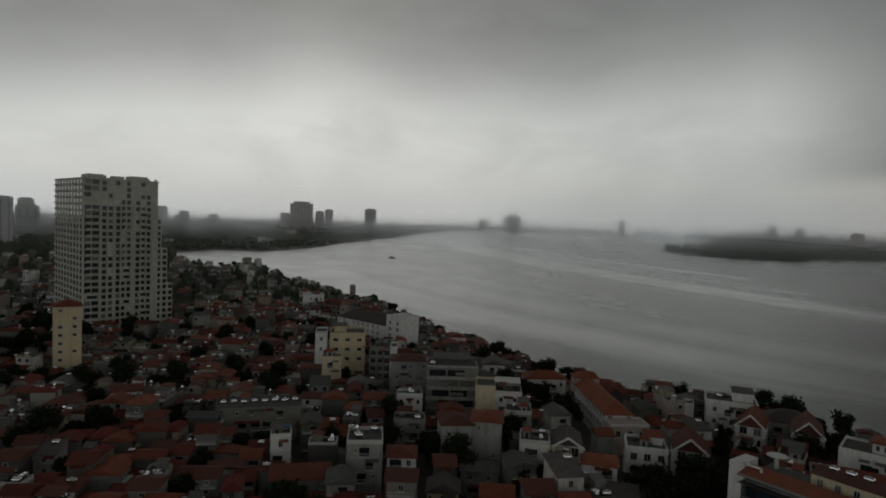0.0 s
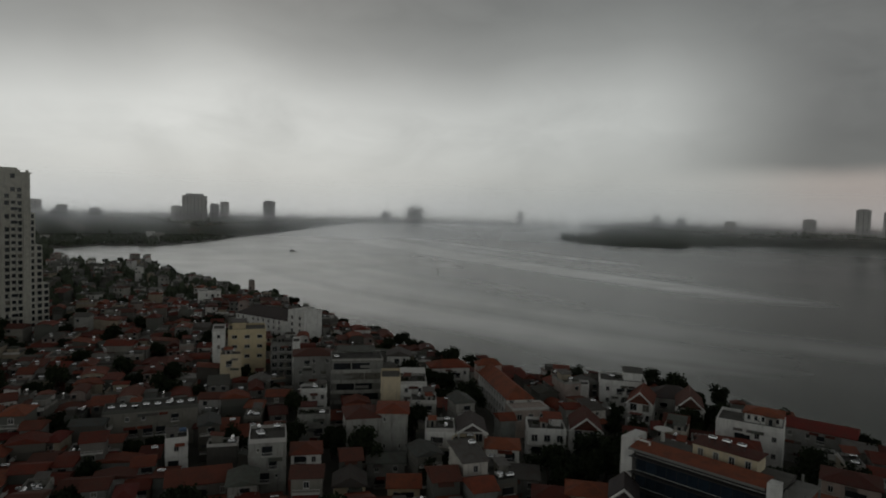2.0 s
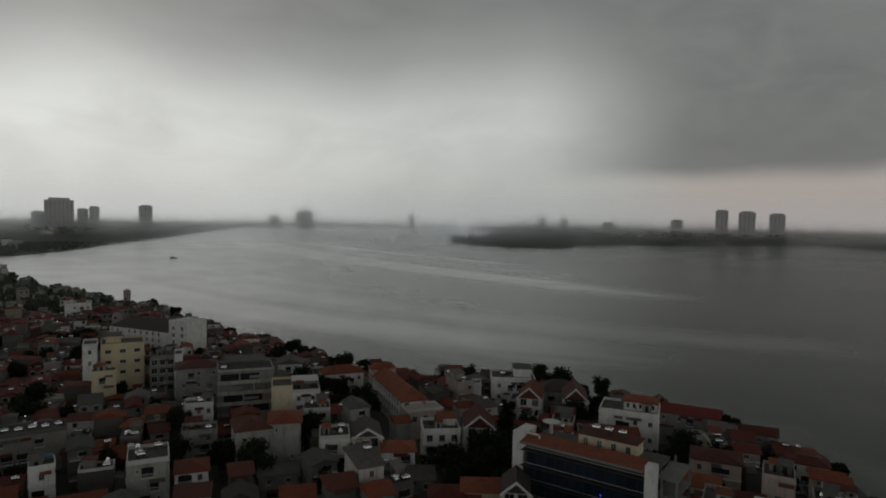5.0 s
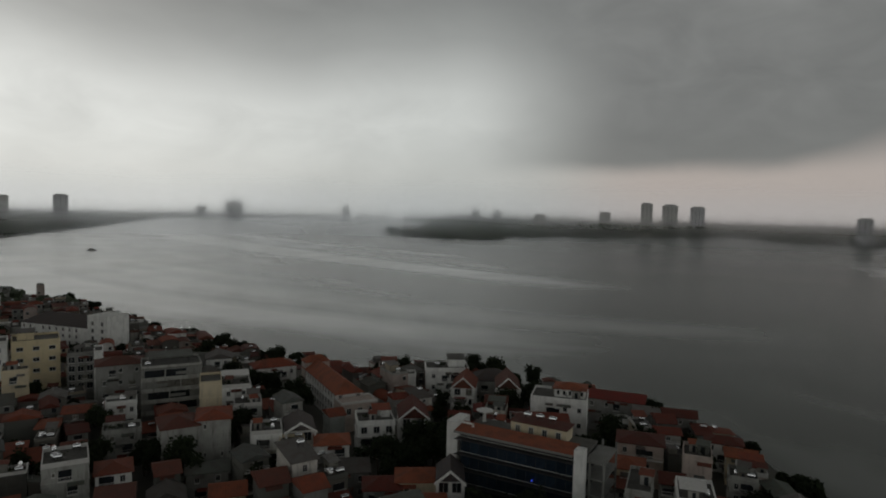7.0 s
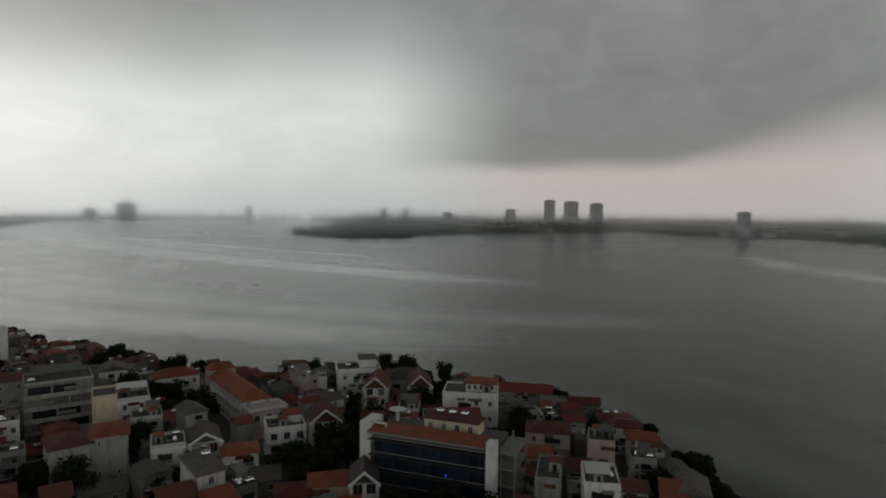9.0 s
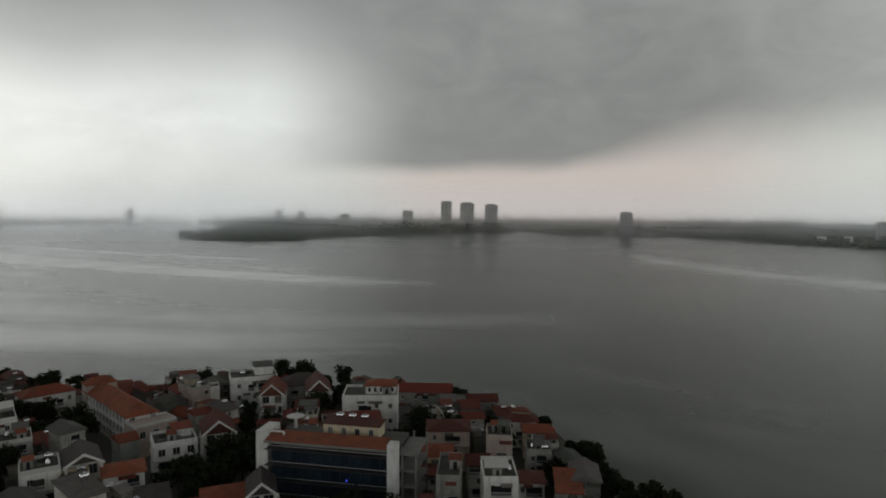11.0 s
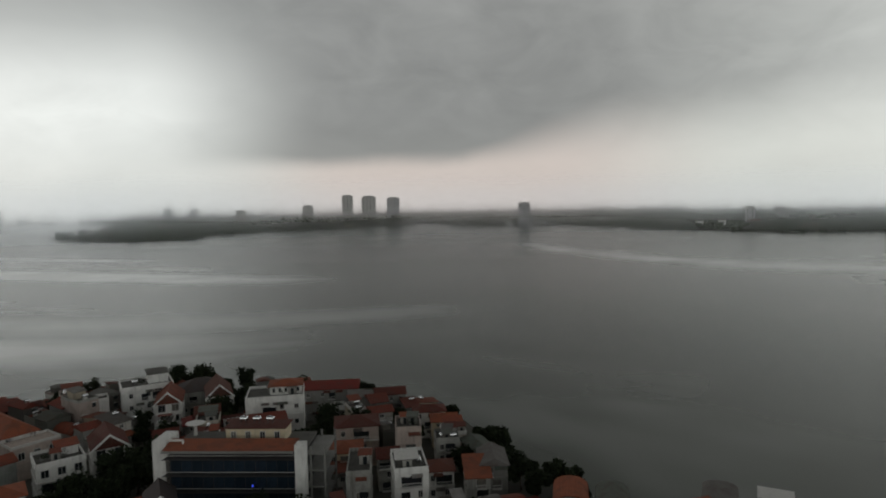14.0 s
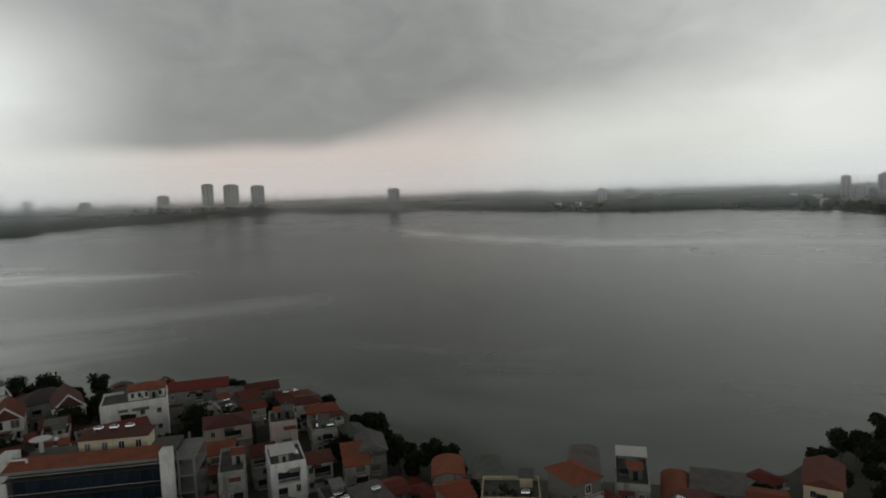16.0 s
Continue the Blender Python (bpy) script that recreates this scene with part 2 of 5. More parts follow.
def haze_veil():
    """Added haze sheets: mostly clear, they blur and lighten what lies far off."""
    m, k, p = material("haze_veil")
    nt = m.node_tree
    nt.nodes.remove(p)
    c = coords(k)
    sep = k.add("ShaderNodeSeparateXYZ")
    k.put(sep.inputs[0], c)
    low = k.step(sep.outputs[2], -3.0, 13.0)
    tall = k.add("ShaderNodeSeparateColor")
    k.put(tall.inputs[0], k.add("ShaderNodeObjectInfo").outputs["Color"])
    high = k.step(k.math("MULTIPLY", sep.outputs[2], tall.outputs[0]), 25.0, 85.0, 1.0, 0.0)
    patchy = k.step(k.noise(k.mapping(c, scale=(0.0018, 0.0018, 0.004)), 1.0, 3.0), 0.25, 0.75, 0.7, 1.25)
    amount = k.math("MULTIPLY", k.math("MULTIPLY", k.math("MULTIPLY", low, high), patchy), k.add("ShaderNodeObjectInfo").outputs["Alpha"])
    clear, hazing, veil = k.add("ShaderNodeBsdfTransparent"), k.add("ShaderNodeBsdfRefraction"), k.add("ShaderNodeMixShader")
    hazing.inputs["Color"].default_value = (0.95, 0.965, 0.99, 1)
    hazing.inputs["Roughness"].default_value, hazing.inputs["IOR"].default_value = 0.36, 1.33
    k.put(veil.inputs[0], amount), k.put(veil.inputs[1], clear.outputs[0]), k.put(veil.inputs[2], hazing.outputs[0])
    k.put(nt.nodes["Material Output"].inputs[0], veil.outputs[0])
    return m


PAINTS = [(0.58, 0.56, 0.51), (0.30, 0.30, 0.28), (0.38, 0.33, 0.25), (0.72, 0.71, 0.68), (0.22, 0.225, 0.21),
          (0.35, 0.29, 0.26), (0.28, 0.30, 0.28), (0.62, 0.58, 0.50), (0.18, 0.17, 0.155)]
# dull paints; the gloom at the view's left is put into them too
DIMS = [(0.17, 0.17, 0.15), (0.11, 0.115, 0.10), (0.24, 0.23, 0.20), (0.14, 0.13, 0.11), (0.36, 0.35, 0.32), (0.09, 0.085, 0.075)]
REDS = [(0.12, 0.026, 0.02), (0.20, 0.042, 0.026), (0.085, 0.024, 0.02), (0.15, 0.055, 0.04), (0.26, 0.065, 0.035), (0.10, 0.05, 0.042)]
HOUSE_PAINT = plaster("house_paint", PAINTS, 0.65)
DIM_PAINT = plaster("dim_paint", DIMS, 0.8)
CROWD_PAINT = plaster("crowd_paint", DIMS + PAINTS[1:6], 0.6, island=True)
CROWD_RED = sheet_roof("crowd_red_roof", REDS, island=True)
CROWD_GREY = sheet_roof("crowd_grey_roof", [(0.17, 0.17, 0.16), (0.09, 0.10, 0.09), (0.07, 0.09, 0.075), (0.24, 0.24, 0.23)], ribs=5.0, island=True)
WHITE_PAINT = plaster("white_paint", [(0.78, 0.78, 0.75)], 0.38)
CREAM_PAINT = plaster("cream_paint", [(0.66, 0.57, 0.40)], 0.3)
YELLOW_PAINT = plaster("yellow_paint", [(0.66, 0.56, 0.36)], 0.3)
GREY_PAINT = plaster("grey_paint", [(0.38, 0.38, 0.35)], 0.7)
PINK_PAINT = plaster("pink_paint", [(0.50, 0.42, 0.37)], 0.55)
TOWER_PAINT = plaster("tower_paint", [(0.58, 0.57, 0.51)], 0.55)
BARE_CONCRETE = plaster("bare_concrete", [(0.23, 0.23, 0.215)], 0.6)
RED_TILE = sheet_roof("red_tile", REDS)
ORANGE_TILE = sheet_roof("orange_tile", [(0.26, 0.078, 0.042), (0.33, 0.10, 0.052)], wear=0.45)
DARK_RED_SHEET = sheet_roof("dark_red_sheet", [(0.16, 0.025, 0.022), (0.22, 0.035, 0.028)], ribs=5.0)
GREEN_SHEET = sheet_roof("green_sheet", [(0.10, 0.13, 0.11), (0.15, 0.17, 0.15), (0.08, 0.10, 0.10)], ribs=5.0)
GREY_SHEET = sheet_roof("grey_sheet", [(0.18, 0.18, 0.17), (0.10, 0.10, 0.095), (0.26, 0.26, 0.25)], ribs=5.0)
SLATE = sheet_roof("dark_slate", [(0.06, 0.06, 0.065), (0.09, 0.085, 0.085)], wear=0.3)
FLAT_ROOF = plain("roof_screed", (0.11, 0.107, 0.095), 0.9, spot=0.7, scale=0.5)
STEEL = plain("stainless_steel", (0.75, 0.76, 0.77), 0.22, 1.0, 0.15)
TANK_BLUE = plain("tank_plastic", (0.10, 0.17, 0.30), 0.45)
# window glass, and also the dark sheets that stand in for shaded openings
DARK_GLASS_VOID = glassy("dark_glass_void", (0.02, 0.023, 0.026))
BLUE_GLASS = glassy("blue_glass", (0.016, 0.025, 0.036), 0.05, False)
FRAME_PAINT = plain("frame_paint", (0.62, 0.61, 0.58), 0.5)
DARK_METAL = plain("dark_metal", (0.06, 0.06, 0.06), 0.5, 0.4)
BLUE_LAMP, RED_LAMP = material("blue_lamp")[0], material("red_lamp")[0]
for lamp, glow in ((BLUE_LAMP, (0.05, 0.1, 1.0, 1)), (RED_LAMP, (1.0, 0.05, 0.04, 1))):
    socket = lamp.node_tree.nodes["Principled BSDF"].inputs
    socket["Base Color"].default_value, socket["Emission Color"].default_value, socket["Emission Strength"].default_value = glow, glow, 0.45
WHITE_LAMP = material("white_lamp")[0]
WHITE_LAMP.node_tree.nodes["Principled BSDF"].inputs["Emission Strength"].default_value = 1.5
BARK = plain("bark", (0.11, 0.085, 0.06), 0.9, scale=3.0)
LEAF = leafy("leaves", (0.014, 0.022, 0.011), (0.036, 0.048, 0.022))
# far leaf colour lifted: some of the distance haze is put into it
WOODS = leafy("hazy_woods_foliage", (0.058, 0.072, 0.048), (0.10, 0.12, 0.075))
SOIL = plain("trodden_ground", (0.085, 0.08, 0.07), 0.95, spot=0.8, scale=0.08, other=(0.06, 0.065, 0.045))
BANK = plain("stone_bank", (0.25, 0.24, 0.22), 0.9, spot=0.7, scale=0.4)
FAR_CONCRETE = plaster("far_concrete", [(0.55, 0.55, 0.56), (0.47, 0.47, 0.48), (0.58, 0.575, 0.56)], 0.3)
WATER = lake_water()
VEIL = haze_veil()

# ---------------------------------------------------------------- mesh helpers


class Geo:
    """Collects vertices and faces of one mesh."""

    def __init__(self):
        self.v, self.f, self.m = [], [], []

    def face(self, pts, m=0):
        n = len(self.v)
        self.v += [tuple(q) for q in pts]
        self.f.append(tuple(range(n, n + len(pts))))
        self.m.append(m)

    def box(self, x0, y0, z0, x1, y1, z1, m=0):
        n = len(self.v)
        self.v += [(x0, y0, z0), (x1, y0, z0), (x1, y1, z0), (x0, y1, z0), (x0, y0, z1), (x1, y0, z1), (x1, y1, z1), (x0, y1, z1)]
        for q in ((0, 3, 2, 1), (4, 5, 6, 7), (0, 1, 5, 4), (1, 2, 6, 5), (2, 3, 7, 6), (3, 0, 4, 7)):
            self.f.append(tuple(n + i for i in q))
            self.m.append(m)
        return self

    def prism(self, pts, z0, z1, m=0, cap=True):
        """A flat outline (counter-clockwise) raised from z0 to z1."""
        n, c = len(self.v), len(pts)
        self.v += [(x, y, z0) for x, y in pts] + [(x, y, z1) for x, y in pts]
        for i in range(c):
            j = (i + 1) % c
            self.f.append((n + i, n + j, n + c + j, n + c + i))
            self.m.append(m)
        if cap:
            self.f += [tuple(n + c + i for i in range(c)), tuple(n + i for i in reversed(range(c)))]
            self.m += [m, m]
        return self

    def solid(self, top, drop, m=0):
        """A slab of the thickness drop under the face top."""
        c, n = len(top), len(self.v)
        self.v += [tuple(q) for q in top] + [(x, y, z - drop) for x, y, z in top]
        self.f += [tuple(n + i for i in range(c)), tuple(n + c + i for i in reversed(range(c)))]
        self.m += [m, m]
        for i in range(c):
            j = (i + 1) % c
            self.f.append((n + i, n + c + i, n + c + j, n + j))
            self.m.append(m)
        return self

    def tube(self, a, b, ra, rb, sides=8, m=0):
        a, b = Vector(a), Vector(b)
        q = (b - a).to_track_quat("Z", "Y")
        n = len(self.v)
        for p, r in ((a, ra), (b, rb)):
            for i in range(sides):
                w = 2 * math.pi * i / sides
                self.v.append(tuple(p + q @ Vector((r * math.cos(w), r * math.sin(w), 0))))
        for i in range(sides):
            j = (i + 1) % sides
            self.f.append((n + i, n + j, n + sides + j, n + sides + i))
            self.m.append(m)
        self.f += [tuple(n + sides + i for i in range(sides)), tuple(n + i for i in reversed(range(sides)))]
        self.m += [m, m]
        return self

    def mesh(self, name, mats):
        me = bpy.data.meshes.new(name)
        me.from_pydata(self.v, [], self.f)
        for q in (mats if isinstance(mats, (list, tuple)) else [mats]):
            me.materials.append(q)
        me.polygons.foreach_set("material_index", self.m)
        me.update()
        return me


def part(name, geo, mats, parent, label="", at=(0, 0, 0), turn=0.0):
    me = geo if isinstance(geo, bpy.types.Mesh) else geo.mesh(name, mats)
    ob = new(name, me)
    ob.parent = parent
    ob.matrix_basis = pose(*at, 0, 0, turn)
    return tagged(ob, label)


def thing(name, x, y, z, turn, label, category, group="", kind=""):
    ob = new(name)
    ob.matrix_basis = pose(x, y, z, 0, 0, turn)
    return tagged(ob, label, category, group, kind)


def inside(px, py, poly):
    hit = False
    for (x0, y0), (x1, y1) in zip(poly, poly[1:] + poly[:1]):
        if (y0 > py) != (y1 > py) and px < (x1 - x0) * (py - y0) / (y1 - y0) + x0:
            hit = not hit
    return hit


# ---------------------------------------------------------------- ground, water, haze sheets
WATER_Z = -1.5
TOWN = [(-330, 775), (-425, 1000), (-395, 1095), (-310, 1098), (-272, 1230), (-240, 1510), (-157, 2050), (-65, 2830), (60, 3500), (-200, 4600),
        (-3000, 3700), (-3000, -1500), (400, -1500), (265, -70), (196, -30), (176, -15), (156, -6), (142, 12), (137, 30), (131, 48), (128, 64),
        (136, 78), (143, 95), (150, 110), (157, 122), (157, 136), (152, 154), (142, 171), (130, 200), (120, 228), (95, 238), (72, 245), (49, 264),
        (37, 294), (26, 324), (1, 354), (-17, 397), (-49, 472), (-99, 542), (-150, 607), (-213, 742), (-268, 742)]
EAST = [(636, 1840), (622, 1500), (720, 1405), (790, 1398), (897, 1514), (1150, 1600), (1409, 1646), (1960, 1640), (1860, 1480), (1745, 1360),
        (1872, 975), (1760, 760), (1611, 540), (1500, 275), (1575, 110), (1450, -130), (1232, -182), (1000, -420), (2000, -2500), (4400, -1500),
        (4700, 900), (3600, 3300), (2500, 4200), (1700, 4500), (1500, 3700), (1200, 2700), (820, 2050), (690, 1930)]
NORTH = [(60, 3500), (300, 4150), (850, 4380), (1600, 4500), (1750, 4620), (300, 4930), (-200, 4600)]


def shore(name, outline, label):
    """Land with a sloping stone bank down into the water."""
    g = Geo()
    area = sum(x0 * y1 - x1 * y0 for (x0, y0), (x1, y1) in zip(outline, outline[1:] + outline[:1]))
    pts = outline if area > 0 else outline[::-1]
    g.prism(pts, WATER_Z - 2.0, 0.0, 0)
    land = part(name, g, [SOIL, BANK], None)
    return tagged(land, label, "ground", kind="structure")


shore("ground", TOWN, "dark trodden ground of the lakeside town")
shore("ground_far_shore", EAST, "low wooded land across the lake")
shore("ground_north_shore", NORTH, "distant low land at the end of the lake")
disc = Geo()
disc.face([(4900 * math.cos(a * math.pi / 48), 4900 * math.sin(a * math.pi / 48), WATER_Z) for a in range(96)])
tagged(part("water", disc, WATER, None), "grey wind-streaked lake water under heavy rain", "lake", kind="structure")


# added haze sheets stand in arcs round the camera, across its view only
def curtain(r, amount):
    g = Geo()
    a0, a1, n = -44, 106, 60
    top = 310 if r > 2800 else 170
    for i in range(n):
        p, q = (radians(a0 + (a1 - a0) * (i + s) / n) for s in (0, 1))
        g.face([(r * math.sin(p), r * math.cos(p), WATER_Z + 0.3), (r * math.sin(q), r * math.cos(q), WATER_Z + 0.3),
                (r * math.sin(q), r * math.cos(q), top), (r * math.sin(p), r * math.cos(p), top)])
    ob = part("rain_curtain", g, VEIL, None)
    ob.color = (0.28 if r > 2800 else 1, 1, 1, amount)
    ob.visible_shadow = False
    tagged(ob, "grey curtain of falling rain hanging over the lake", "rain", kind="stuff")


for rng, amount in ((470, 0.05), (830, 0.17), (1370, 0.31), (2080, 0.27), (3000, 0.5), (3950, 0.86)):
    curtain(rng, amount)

# ---------------------------------------------------------------- parts shared by many buildings
WINDOWS = {}


def window_mesh(w, h, glass=None, frame=None):
    """A window's frame with its mullion and sill, and its pane; it looks along -y."""
    key = (round(w, 2), round(h, 2), glass, frame)
    if key not in WINDOWS:
        g, t = Geo(), 0.1
        a, rings = w / 2, []
        for y, grow in ((0.0, 0.0), (-0.13, 0.0)):
            for e in (0.0, t):
                n = len(g.v)
                g.v += [(-a + e, y, (e if e else -0.12)), (a - e, y, (e if e else -0.12)), (a - e, y, h - e), (-a + e, y, h - e)]
                rings.append(n)
        o0, i0, o1, i1 = rings
        join(g, o0, o1, 0), join(g, o1, i1, 0), join(g, i1, i0, 0)
        if w > 0.9 and frame is None:
            g.box(-0.035, -0.09, t, 0.035, 0.0, h - t, 0)
        p = Geo().box(-a + t, -0.03, t, a - t, 0.02, h - t)
        WINDOWS[key] = (g.mesh("window", [frame or FRAME_PAINT]), p.mesh("pane", [glass or DARK_GLASS_VOID]))
    return WINDOWS[key]


def window(host, meshes, at, turn=0.0):
    """A window as a part of host; deep in the tree the pane stays beside its frame."""
    ob = part("window", meshes[0], None, host, at=at, turn=turn)
    if host.parent is None:
        part("pane", meshes[1], None, ob)
    else:
        part("pane", meshes[1], None, host, at=at, turn=turn)
    return ob


def windows_on(host, w, d, z0, floor_h, floors, nx, ny, win=(1.1, 1.4), sides="fl", glass=None, frame=None, skip=0.0, rng=random):
    """Windows as parts on the front (f), right (r), left (l) or back (b)."""
    me = window_mesh(*win, glass, frame)
    for s in sides:
        n = nx if s in "fb" else ny
        span = w if s in "fb" else d
        for k in range(floors):
            for i in range(n):
                if rng.random() < skip:
                    continue
                u = (i + 0.5) / n * span - span / 2
                z = z0 + k * floor_h + (floor_h - win[1]) * 0.5
                at, turn = {"f": ((u, -d / 2, z), 0), "b": ((u, d / 2, z), 180), "r": ((w / 2, u, z), 90), "l": ((-w / 2, u, z), -90)}[s]
                window(host, me, at, turn)


def ring(g, w, d, z, grow=0.0):
    n = len(g.v)
    a, b = w / 2 + grow, d / 2 + grow
    g.v += [(-a, -b, z), (a, -b, z), (a, b, z), (-a, b, z)]
    return n


def join(g, lo, hi, m, c=4):
    for i in range(c):
        j = (i + 1) % c
        g.f.append((lo + i, lo + j, hi + j, hi + i))
        g.m.append(m)


def walls_geo(w, d, h, floors, bands=True, m=0, g=None, cap="flat", rise=0.0):
    """One shell of outer walls with a moulding at each floor, closed on top to suit the roof."""
    g = g or Geo()
    last = ring(g, w, d, 0)
    for k in range(1, floors + 1):
        z = h * k / floors
        steps = ((z - 0.28, 0.0), (z - 0.26, 0.12), (z - 0.03, 0.12), (z - 0.01, 0.0)) if bands else ((z - 0.01, 0.0),)
        for zz, o in steps:
            now = ring(g, w, d, zz, o)
            join(g, last, now, m)
            last = now
    p, r = last, max(rise - 0.2, 0.05)
    q = len(g.v)
    if cap == "gable_x":
        g.v += [(-w / 2, 0, h + r), (w / 2, 0, h + r)]
        new_faces = [(p, p + 1, q + 1, q), (p + 2, p + 3, q, q + 1), (p + 1, p + 2, q + 1), (p + 3, p, q)]
    elif cap == "gable_y":
        g.v += [(0, -d / 2, h + r), (0, d / 2, h + r)]
        new_faces = [(p, p + 1, q), (p + 1, p + 2, q + 1, q), (p + 2, p + 3, q + 1), (p + 3, p, q, q + 1)]
    elif cap == "shed":
        g.v += [(w / 2, d / 2, h + r), (-w / 2, d / 2, h + r)]
        new_faces = [(p, p + 1, q, q + 1), (p + 1, p + 2, q), (p + 2, p + 3, q + 1, q), (p + 3, p, q + 1)]
    elif cap == "barrel":
        arc = [(-w / 2 * math.cos(math.pi * i / 8), h + r * math.sin(math.pi * i / 8)) for i in range(1, 8)]
        g.v += [(x, -d / 2, z) for x, z in arc] + [(x, d / 2, z) for x, z in arc]
        fr, bk = [p] + [q + i for i in range(7)] + [p + 1], [p + 3] + [q + 7 + i for i in range(7)] + [p + 2]
        new_faces = [tuple(reversed(fr)), tuple(bk)] + [(fr[i], fr[i + 1], bk[i + 1], bk[i]) for i in range(8)]
    else:
        new_faces = [(p, p + 1, p + 2, p + 3)]
    g.f += new_faces
    g.m += [m] * len(new_faces)
    return g


def roof_geo(kind, w, d, h, rise, over=0.5, m=0, g=None):
    """A roof as one closed shell with a fascia round its eaves."""
    g = g or Geo()
    a, b, t = w / 2 + over, d / 2 + over, 0.18
    n = len(g.v)
    if kind == "barrel":
        k = 10
        for s in (-b, b):
            for drop in (0, t):
                g.v += [(-(a - drop) * math.cos(math.pi * i / k), s, h - 0.05 + (rise + 0.1 - drop) * math.sin(math.pi * i / k)) for i in range(k + 1)]
        c = k + 1
        for i in range(k):
            g.f += [(n + i, n + i + 1, n + 2 * c + i + 1, n + 2 * c + i), (n + c + i, n + 3 * c + i, n + 3 * c + i + 1, n + c + i + 1),
                    (n + i, n + c + i, n + c + i + 1, n + i + 1), (n + 2 * c + i, n + 2 * c + i + 1, n + 3 * c + i + 1, n + 3 * c + i)]
            g.m += [m] * 4
        return g
    zz = [h, h, h + rise, h + rise] if kind == "shed" else [h] * 4
    corners = [(-a, -b), (a, -b), (a, b), (-a, b)]
    g.v += [(x, y, z - t) for (x, y), z in zip(corners, zz)] + [(x, y, z) for (x, y), z in zip(corners, zz)]
    g.f.append((n + 3, n + 2, n + 1, n))
    g.m.append(m)
    join(g, n, n + 4, m)
    p, q = n + 4, n + 8
    if kind == "shed":
        fs = [(p, p + 1, p + 2, p + 3)]
    else:
        along_x = kind == "gable_x" or (kind == "hip" and w >= d)
        inset = 0.0 if kind != "hip" else min(w, d) / 2 + over
        if along_x:
            g.v += [(-a + inset, 0, h + rise), (a - inset, 0, h + rise)]
            fs = [(p, p + 1, q + 1, q), (p + 2, p + 3, q, q + 1), (p + 1, p + 2, q + 1), (p + 3, p, q)]
        else:
            g.v += [(0, -b + inset, h + rise), (0, b - inset, h + rise)]
            fs = [(p + 1, p + 2, q + 1, q), (p + 3, p, q, q + 1), (p, p + 1, q), (p + 2, p + 3, q + 1)]
    g.f += fs
    g.m += [m] * len(fs)
    return g


def parapet_geo(w, d, h, high=0.9, t=0.18):
    g = Geo()
    a, b = w / 2, d / 2
    g.box(-a, -b, h, a, -b + t, h + high), g.box(-a, b - t, h, a, b, h + high)
    g.box(-a, -b + t, h, -a + t, b - t, h + high), g.box(a - t, -b + t, h, a, b - t, h + high)
    g.box(-a - 0.06, -b - 0.06, h + high, a + 0.06, -b + t + 0.04, h + high + 0.09)
    return g


TANKS = {}


def water_tank(host, x, y, z, turn=0.0, blue=False):
    """A lying steel drum on an angle-iron stand."""
    if blue not in TANKS:
        g, s = Geo(), Geo()
        g.tube((-0.8, 0, 1.1), (0.8, 0, 1.1), 0.5, 0.5, 12)
        g.tube((-0.92, 0, 1.1), (-0.8, 0, 1.1), 0.25, 0.5, 12), g.tube((0.8, 0, 1.1), (0.92, 0, 1.1), 0.5, 0.25, 12)
        g.tube((0, 0, 1.55), (0, 0, 1.72), 0.18, 0.18, 8)
        for a in (-0.55, 0.55):
            for b in (-0.38, 0.38):
                s.box(a - 0.04, b - 0.04, 0, a + 0.04, b + 0.04, 0.85)
            s.box(a - 0.05, -0.45, 0.62, a + 0.05, 0.45, 0.7)
        TANKS[blue] = (g.mesh("water_tank", TANK_BLUE if blue else STEEL), s.mesh("stand", DARK_METAL))
    drum, stand = TANKS[blue]
    ob = part("water_tank", drum, None, host, "blue plastic water tank" if blue else "stainless steel water tank", at=(x, y, z), turn=turn)
    part("stand", stand, None, ob)


